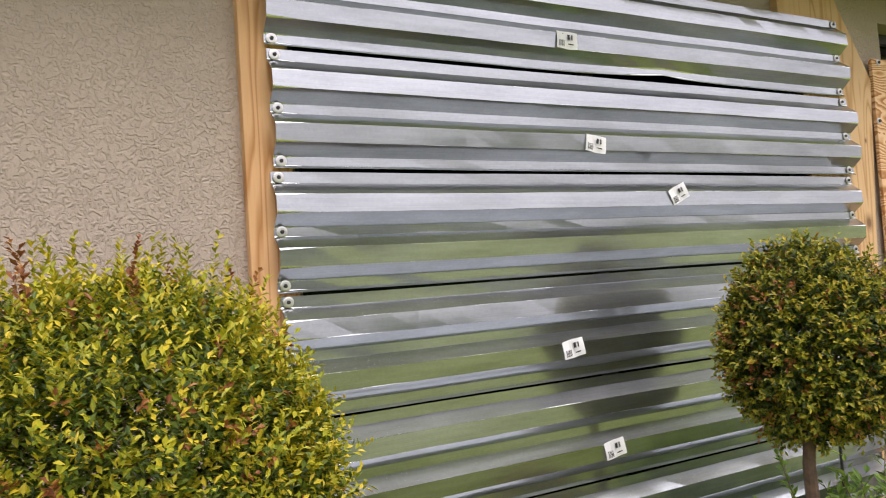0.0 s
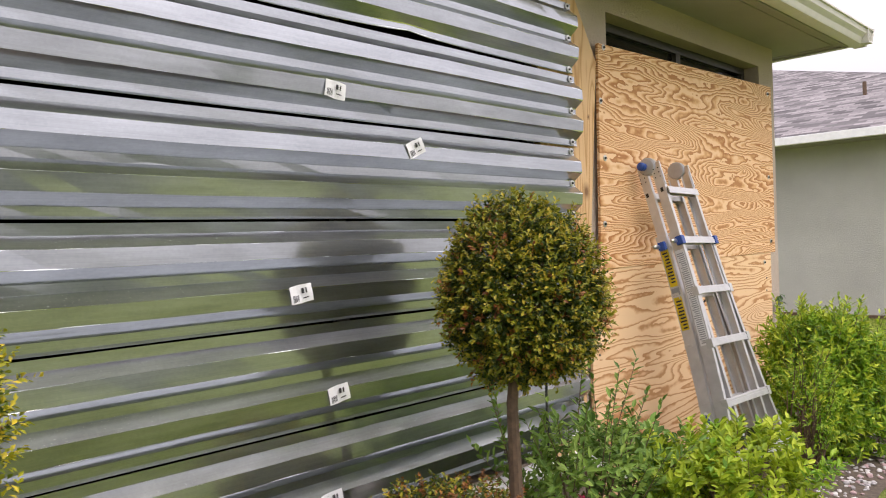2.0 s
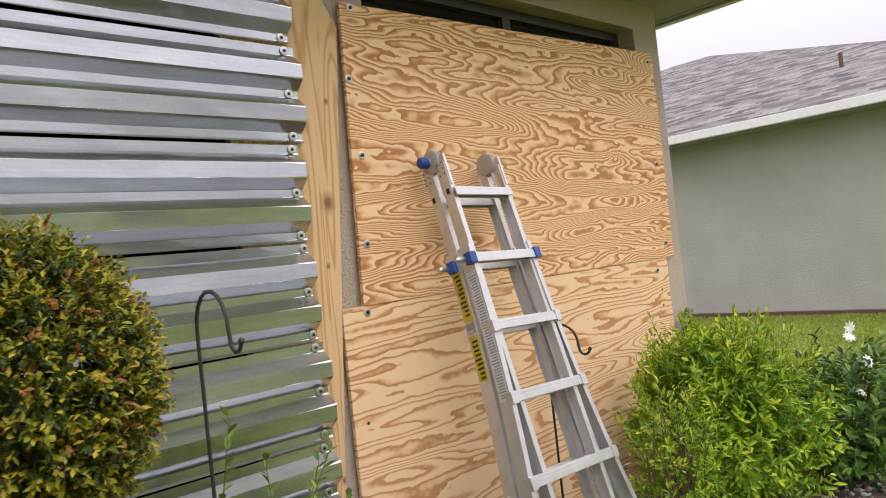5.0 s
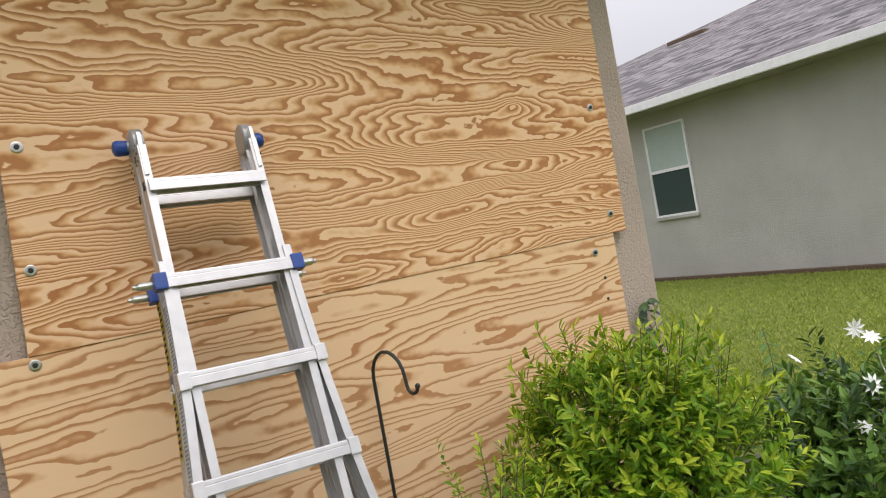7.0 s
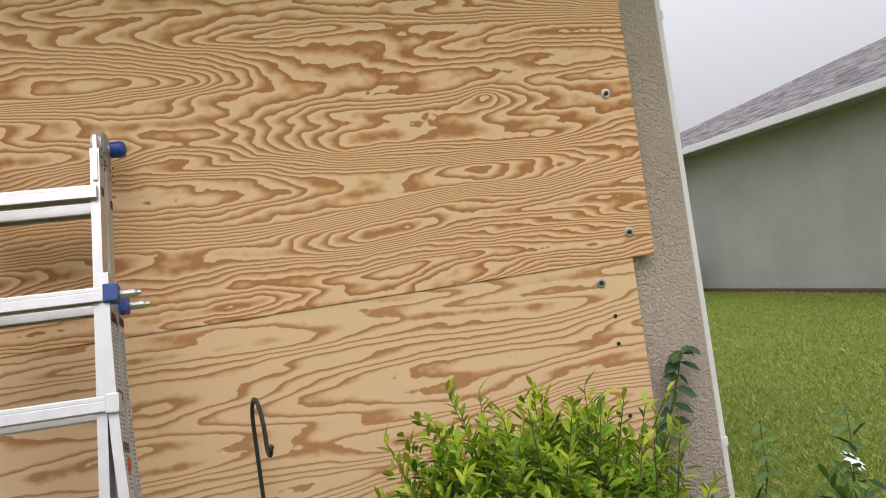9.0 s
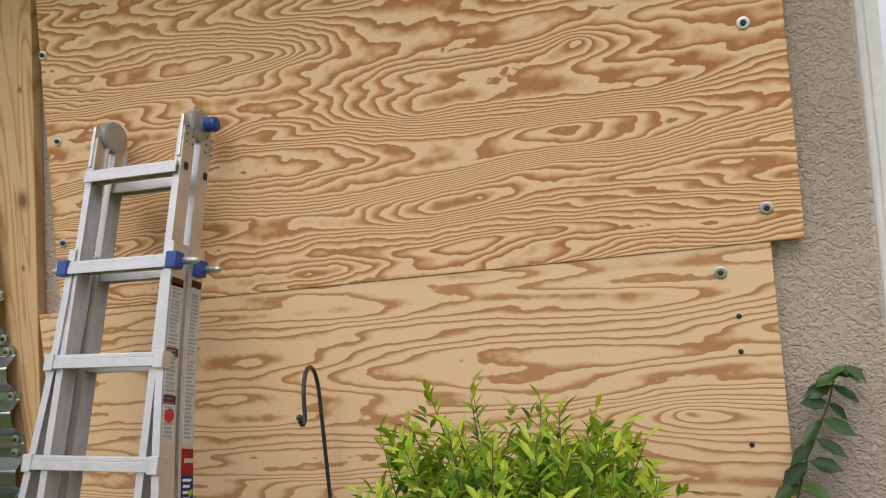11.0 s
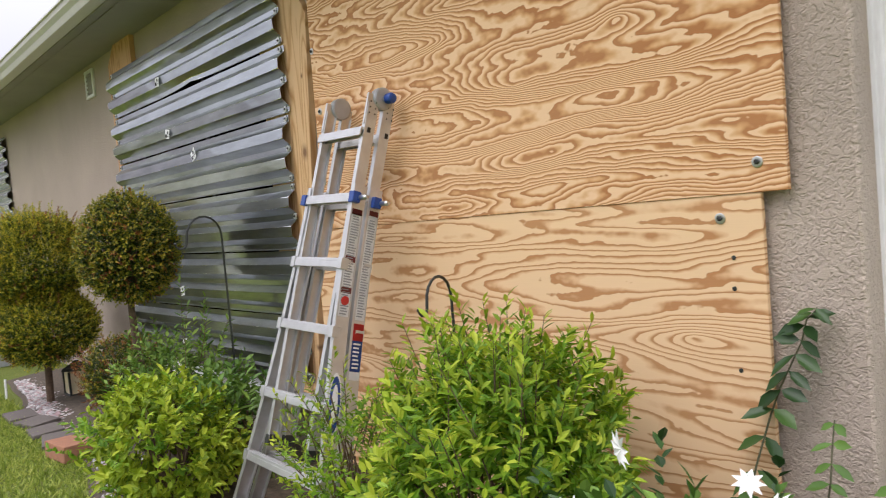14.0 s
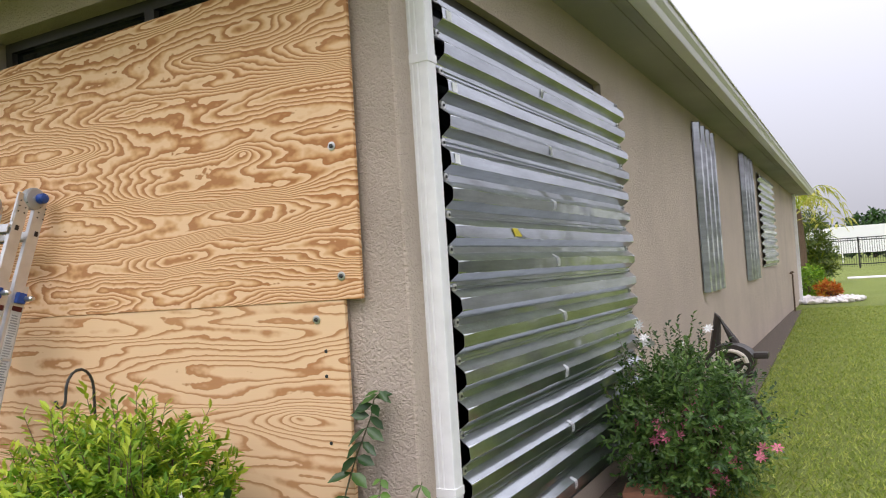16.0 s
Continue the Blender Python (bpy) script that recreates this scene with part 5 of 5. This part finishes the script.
# ---------------------------------------------------------------- beds, stones and lawn blades
MULCH = simple("dark_mulch", (0.10, 0.078, 0.058), 0.95, vary=0.45, scale=45, grain=0.9, grain_scale=120)


def bed_mesh():
    bm = bmesh.new()
    xs = np.linspace(-1.6, 6.6, 60)
    a = [(bm.verts.new((x, bed_edge(x), 0.006)), bm.verts.new((x, (bed_edge(x)) / 2, 0.035)), bm.verts.new((x, W0 - 0.003, 0.03))) for x in xs]
    for p, q in zip(a, a[1:]):
        bm.faces.new((p[0], q[0], q[1], p[1]))
        bm.faces.new((p[1], q[1], q[2], p[2]))
    return bm


structure(part("planting_bed", bed_mesh(), MULCH), "dark mulch bed along the front wall", "flower bed")


def stones(name, lab, rng, n, place, size, mats):
    ico = bmesh.new()
    bmesh.ops.create_icosphere(ico, subdivisions=1, radius=1)
    bv = np.array([v.co[:] for v in ico.verts])
    bf = np.array([[v.index for v in f.verts] for f in ico.faces])
    ico.free()
    vs, fs, idx = [], [], []
    for i in range(n):
        x, y, z = place(rng)
        s = rng.uniform(*size) * np.array([1, rng.uniform(0.6, 1), rng.uniform(0.4, 0.7)])
        v = bv * (1 + rng.normal(size=(len(bv), 1)) * 0.12) * s
        a = rng.uniform(0, 6.28)
        v = np.stack([v[:, 0] * math.cos(a) - v[:, 1] * math.sin(a), v[:, 0] * math.sin(a) + v[:, 1] * math.cos(a), v[:, 2]], 1)
        vs.append(v + (x, y, z + s[2] * 0.5))
        fs.append(bf + i * len(bv))
        idx += [int(rng.integers(len(mats)))] * len(bf)
    ob = raw_mesh(name, np.concatenate(vs).tolist(), np.concatenate(fs).tolist(), mats, index=idx)
    return tagged(ob, lab, "stones", kind="stuff")


PEBBLES = [simple("white_pebble", (0.58, 0.56, 0.55), 0.7, vary=0.1), simple("grey_pebble", (0.40, 0.38, 0.38), 0.7, vary=0.15), simple("mauve_pebble", (0.42, 0.30, 0.30), 0.7, vary=0.15)]
rs = np.random.default_rng(12)


def bed_place(r):
    x = r.uniform(-1.4, 6.2)
    e = bed_edge(x)
    if 0.7 < x < 1.9 and r.uniform() < 0.8:
        x = r.uniform(-0.7, 0.55)
        e = bed_edge(x)
    y = e + 0.05 + (abs(r.normal()) * 0.2 if x < 3.2 else r.uniform(0, 0.9))
    return x, min(y, -0.02), 0.012


stones("bed_pebbles", "white, grey and mauve pebbles strewn over the bed", rs, 4200, bed_place, (0.009, 0.021), PEBBLES)

# edging blocks, terracotta and lantern by the bed
TERRA = simple("terracotta_block", (0.36, 0.17, 0.10), 0.85, vary=0.15, scale=30, grain=0.5)
GREYB = simple("grey_concrete_block", (0.14, 0.12, 0.108), 0.9, vary=0.15, scale=30, grain=0.5)
for k, x in enumerate((0.35, 0.70, 1.05, 1.40, 1.85)):
    y = bed_edge(x) + (0.02 if k % 2 else -0.01)
    b = part("edging_block", box(-0.15, 0.15, -0.10, 0.10, 0.0, 0.10 if k == 4 else 0.032, 0.010), TERRA if k == 4 else GREYB)
    b.location = (x, y, 0.006)
    b.rotation_euler = (radians(3 * math.sin(k)), radians(2 * math.cos(2 * k)), radians(14 * math.sin(k * 1.7)))
    tagged(b, "weathered terracotta edging block at the bed's edge" if k == 4 else "weathered grey edging block at the bed's edge", "edging block", "bed edging blocks")
for k, (x, y, tn) in enumerate(((6.36, 2.0, 8), (6.20, 1.55, 20), (6.55, 2.25, -12))):
    b = part("red_paver", box(-0.14, 0.14, -0.09, 0.09, 0.0, 0.06, 0.01), TERRA)
    b.location, b.rotation_euler = (x, y, 0.01), (0.05, 0.03, radians(tn))
    tagged(b, "dull red concrete paver lying in the side bed", "paver", "side bed pavers")
structure(part("side_bed", box(6.09, 6.62, 0.3, 16.5, 0.002, 0.02, 0.006), MULCH), "narrow dark mulch strip along the side wall", "flower bed")

lan = thing("garden_lantern", "small black garden lantern with cream panes", "lantern", at=(-0.05, -0.36, 0.02))
part("base_plate", box(-0.10, 0.10, -0.10, 0.10, 0, 0.02, 0.004), IRON, lan)
part("lid", lathe([(0.125, 0.21), (0.11, 0.235), (0.04, 0.27), (0.015, 0.29)], 4), IRON, lan)
for a in range(4):
    rot = Matrix.Rotation(radians(90 * a), 4, "Z")
    part("post", box(0.078, 0.095, 0.078, 0.095, 0.02, 0.21, 0, rot), IRON, lan)
    part("pane", box(0.080, 0.084, -0.076, 0.076, 0.022, 0.208, 0, rot), simple("cream_lantern_pane", (0.72, 0.62, 0.40), 0.4), lan, "cream pane")
stk = thing("marker_stake", "thin white plastic stake at the lawn's edge", "stake", at=(-0.62, -0.80, 0))
part("rod", tube([(0, 0, -0.02), (-0.03, 0.01, 0.17)], 0.010, 8), WHITE, stk)

# hand truck on the lawn
ht = thing("hand_truck", "aluminium hand truck with black pneumatic wheels on the lawn", "hand truck", at=(-2.75, -0.84, 0))
ht.rotation_euler = (0, 0, radians(90))
part("frame_tube", tube([(0, -0.14, 0.10), (-0.14, -0.14, 1.10), (-0.22, -0.14, 1.16)], 0.018, 8), ALU, ht)
part("frame_tube", tube([(0, 0.14, 0.10), (-0.14, 0.14, 1.10), (-0.22, 0.14, 1.16)], 0.018, 8), ALU, ht)
part("handle", tube([(-0.22, -0.15, 1.16), (-0.27, -0.10, 1.17), (-0.27, 0.10, 1.17), (-0.22, 0.15, 1.16)], 0.021, 8), IRON, ht, "black grip handle")
for z in (0.3, 0.6, 0.9):
    part("crossbar", tube([(-0.14 * (z - 0.1), -0.14, z), (-0.14 * (z - 0.1), 0.14, z)], 0.012, 8), ALU, ht)
part("toe_plate", box(0.0, 0.22, -0.18, 0.18, 0.02, 0.03, 0.003), ALU, ht)
for sy in (-0.21, 0.21):
    rot = Matrix.Translation((-0.08, sy, 0.128)) @ Matrix.Rotation(radians(90), 4, "X")
    wheel = part("wheel", lathe([(0.055, -0.03), (0.07, -0.012), (0.07, 0.012), (0.055, 0.03)], 20, rot), WHITE, ht, "pale wheel hub")
    part("tyre", lathe([(0.072, -0.034), (0.105, -0.04), (0.127, -0.022), (0.127, 0.022), (0.105, 0.04), (0.072, 0.034)], 24, rot), IRON, wheel, "black rubber tyre")
bin_ = thing("storage_tub", "grey plastic tub standing by the wall", "tub", at=(-2.9, -0.55, 0))
part("tub", box(-0.22, 0.22, -0.2, 0.2, 0.0, 0.30, 0.02), simple("grey_plastic", (0.42, 0.44, 0.46), 0.5), bin_)
part("rim", box(-0.24, 0.24, -0.22, 0.22, 0.30, 0.325, 0.01), simple("grey_plastic_rim", (0.46, 0.48, 0.50), 0.5), bin_)

# hose reel by the side wall, behind the roses
DK = simple("dark_brown_plastic", (0.04, 0.032, 0.028), 0.45, vary=0.2)
hr = thing("hose_reel", "dark hose reel cart with a pale hub by the wall", "hose reel", at=(6.56, 4.45, 0))
hr.scale = (1.15, 1.0, 0.88)
part("back_panel", tube([(-0.12, 0.1, 0.0), (-0.14, 0.1, 0.6), (-0.10, 0.1, 0.95), (0.0, 0.1, 0.70), (0.10, 0.1, 0.35)], 0.045, 8, 0.03), DK, hr)
part("hub", tube([(-0.02 + 0.115 * math.cos(a), -0.12, 0.52 + 0.115 * math.sin(a)) for a in np.linspace(0, 6.0, 18)], 0.018, 8), simple("cream_plastic", (0.60, 0.55, 0.47), 0.5), hr, "cream reel rim")
for a in range(3):
    an = a * 2.1 + 0.4
    part("spoke", tube([(-0.02, -0.12, 0.52), (-0.02 + 0.115 * math.cos(an), -0.12, 0.52 + 0.115 * math.sin(an))], 0.014, 6), simple("cream_plastic_spoke", (0.60, 0.55, 0.47), 0.5), hr)
part("drum", lathe([(0.17, -0.10), (0.17, 0.12)], 20, Matrix.Translation((-0.02, 0.02, 0.52)) @ Matrix.Rotation(radians(90), 4, "X")), DK, hr)
part("arm", box(0.14, 0.24, -0.10, 0.02, 0.55, 0.61, 0.02), DK, hr)
part("leg", tube([(-0.05, -0.15, 0.50), (0.12, -0.17, 0.2), (0.22, -0.15, 0.0)], 0.022, 8), DK, hr)

# tap pipe far along the side wall
tp = thing("wall_tap", "copper tap pipe standing off the side wall", "tap", at=(6.50, 16.2, 0))
part("pipe", tube([(0, 0, 0.0), (0, 0, 0.85), (-0.05, 0, 0.88)], 0.018, 8), BARK, tp)
part("tap_arm", tube([(-0.05, 0.5, 0.88), (0.03, -0.3, 0.90)], 0.02, 8), BARK, tp)

# ---------------------------------------------------------------- distance to the north
FENCE_Y = 55.0
fence = thing("iron_fence", "black iron picket fence across the lawn", "fence", at=(0, FENCE_Y, 0))
FB = IRON
for k in range(13):
    part("post", box(4 + k * 2.4 - 0.05, 4 + k * 2.4 + 0.05, -0.05, 0.05, 0, 2.1), FB, fence)
for z in (0.25, 1.85, 2.0):
    part("rail", box(4, 32.8, -0.03, 0.03, z, z + 0.06), FB, fence)
bm = bmesh.new()
for k in range(205):
    x = 4 + 0.14 * k
    add_box(bm, x - 0.014, x + 0.014, -0.014, 0.014, 0.1, 2.05)
part("pickets", bm, FB, fence)
wf = thing("white_vinyl_fence", "long white vinyl privacy fence behind the iron fence", "fence", at=(0, 80, 0))
for k in range(16):
    part("fence_panel", box(-4 + 4 * k + 0.06, -4 + 4 * k + 3.94, 0, 0.06, 0.9, 3.5, 0.01), WHITE, wf)
    part("post", box(-4 + 4 * k - 0.06, -4 + 4 * k + 0.06, -0.03, 0.09, 0.0, 3.65, 0.01), WHITE, wf)
CONC = simple("pale_concrete", (0.62, 0.60, 0.57), 0.85, vary=0.06, grain=0.4)
structure(part("path", box(7.8, 40, 35.5, 37.6, 0.0, 0.03), CONC), "pale concrete path across the far lawn", "path")
LIME = simple("white_landscape_rock", (0.74, 0.70, 0.66), 0.8, vary=0.12)


def rock_place(r):
    a, q = r.uniform(0, 6.28), math.sqrt(r.uniform())
    return 7.0 + 0.95 * q * math.cos(a), 19.9 + 1.2 * q * math.sin(a), 0.02


stones("landscape_rocks", "pale pink-white landscape rocks in the far corner bed", rs, 420, rock_place, (0.06, 0.13), [LIME, PEBBLES[0]])
croton = leaf_material("croton_leaf", (0.30, 0.04, 0.02), (0.55, 0.14, 0.02), (0.65, 0.42, 0.04))
shrub("croton", "orange and red croton in the rock bed", (7.15, 20.0, 0), (0, 0, 0.22), (0.24, 0.22, 0.16), croton, 131, 70, 0.16, 0.05, (0.08, 0.15), 7, 0.2, 1.0)
shrub("round_shrub", "green round shrub at the far house corner", (6.70, 21.2, 0), (0, 0, 0.42), (0.42, 0.42, 0.40), BRIGHT, 132, 220, 0.12, 0.05, (0.1, 0.2), 8, 0.15)
shrub("fountain_grass", "tall olive ornamental shrub by the fence", (6.3, 32.0, 0), (0, 0, 1.2), (0.75, 0.75, 1.2), GOLD_LEAF, 133, 420, 0.35, 0.06, (0.3, 0.6), 8, 0.25)


def palm():
    frond_green = leaf_material("palm_frond_leaf", (0.22, 0.24, 0.03), (0.45, 0.46, 0.06), (0.66, 0.62, 0.14), 0.45, 0.3)
    rng = np.random.default_rng(4)
    t = thing("palm_tree", "young palm with arching yellow-green fronds", "palm tree", at=(6.40, 25.5, 0))
    part("trunk", tube([(0, 0, 0), (0.05, 0, 1.4), (0.0, 0, 2.75)], 0.12, 10, 0.08), BARK, t)
    for k in range(8):
        a = k * 0.785 + 0.2
        reach = rng.uniform(1.0, 1.45)
        h = rng.uniform(0.5, 1.3)
        s = np.linspace(0, 1, 16)
        mid = np.stack([math.cos(a) * reach * s, math.sin(a) * reach * s, 2.75 + h * np.sin(s * 2.5) - 0.9 * s ** 3], 1)
        part("frond_rib", tube([tuple(q) for q in mid], 0.018, 5, 0.004), YELLOWGREEN, t)
        base = np.repeat(mid[2:], 4, 0)
        m = len(base)
        sd = np.tile([1, -1, 1, -1], len(mid) - 2)
        side = np.array([-math.sin(a), math.cos(a), 0])
        way = side * sd[:, None] + np.array([math.cos(a) * 0.5, math.sin(a) * 0.5, -0.35]) + rng.normal(size=(m, 3)) * 0.12
        v, f = leaf_geometry(base, way, np.tile([0, 0, 1.0], (m, 1)), rng.uniform(0.35, 0.6, m), np.full(m, 0.05), 0.3)
        raw_mesh("frond", v.tolist(), f.tolist(), frond_green, t)


palm()

# far tree line
rt = np.random.default_rng(15)
for k in range(9):
    x = -2 + k * 8 + rt.uniform(-2, 2)
    h = rt.uniform(4.0, 5.4)
    t = thing("far_tree", "distant green tree beyond the fences", "tree", "far tree line", at=(x, 118 + rt.uniform(-6, 6), 0))
    part("trunk", tube([(0, 0, 0), (0.2, 0, h * 0.35), (0.0, 0.1, h * 0.7)], 0.25, 7, 0.1), BARK, t)
    p, d = blob_roots(rt, 420, (0, 0, h * 0.62), (4.2, 3.5, h * 0.40), 0.4, 0.3)
    foliage("crown", [sprigs(rt, p, d + rt.normal(size=d.shape) * 0.4, rt.uniform(0.5, 1.0, 420), 7, 0.7, 0.4)], [DARK], t)

# unseen tree belt to the south, added to darken the horizon the panels reflect
rb = np.random.default_rng(25)
bx = rb.uniform(-70, 80, 2600)
bp = np.column_stack([bx, -46 + rb.normal(size=2600) * 2.5, np.abs(rb.uniform(0, 1, 2600)) * (3.2 + 1.2 * np.sin(bx * 0.31) + 0.8 * np.sin(bx * 0.83))])
bv, bf, _k = sprigs(rb, bp, np.column_stack([rb.normal(size=2600), rb.normal(size=2600), np.full(2600, 0.6)]), rb.uniform(0.5, 1.2, 2600), 9, 0.8, 0.5)
tagged(raw_mesh("unseen_tree_belt", bv.tolist(), bf.tolist(), DARK), "unseen dark green tree belt added for the steel panels' reflections", "woods", kind="stuff")

# lawn blades near the camera
BLADE = leaf_material("grass_blade", (0.10, 0.165, 0.02), (0.28, 0.37, 0.05), (0.54, 0.56, 0.14), 0.5, 0.3)


def blades(name, rng, pts, height):
    n = len(pts)
    base = np.column_stack([pts, np.zeros(n)])
    lean = rng.normal(size=(n, 3)) * 0.8
    lean[:, 2] = 1
    h = height * rng.uniform(0.5, 1.2, n)
    side = unit(np.cross(lean, rng.normal(size=(n, 3))))
    w = 0.0035 + height * 0.03
    verts = np.stack([base + side * w, base - side * w, base + unit(lean) * h[:, None]], 1).reshape(-1, 3)
    faces = np.arange(n * 3).reshape(-1, 3)
    ob = raw_mesh(name, verts.tolist(), faces.tolist(), BLADE)
    return tagged(ob, "short uneven blades of lawn grass", "grass", kind="stuff")


rg = np.random.default_rng(3)
pa = np.column_stack([rg.uniform(-6.5, 3.6, 120000), rg.uniform(-3.4, -0.8, 120000)])
edge = np.array([bed_edge(x) for x in pa[:, 0]])
pa = pa[(pa[:, 1] < edge - 0.01 + rg.normal(size=len(pa)) * 0.02) | (pa[:, 0] < -1.6)]
blades("lawn_grass", rg, pa, 0.046)
q = rg.uniform(0, 1, 130000)
pb = np.column_stack([rg.uniform(6.6, 13.1, 130000), 0.4 + 17 * q ** 1.7])
blades("lawn_grass", rg, pb, 0.046)
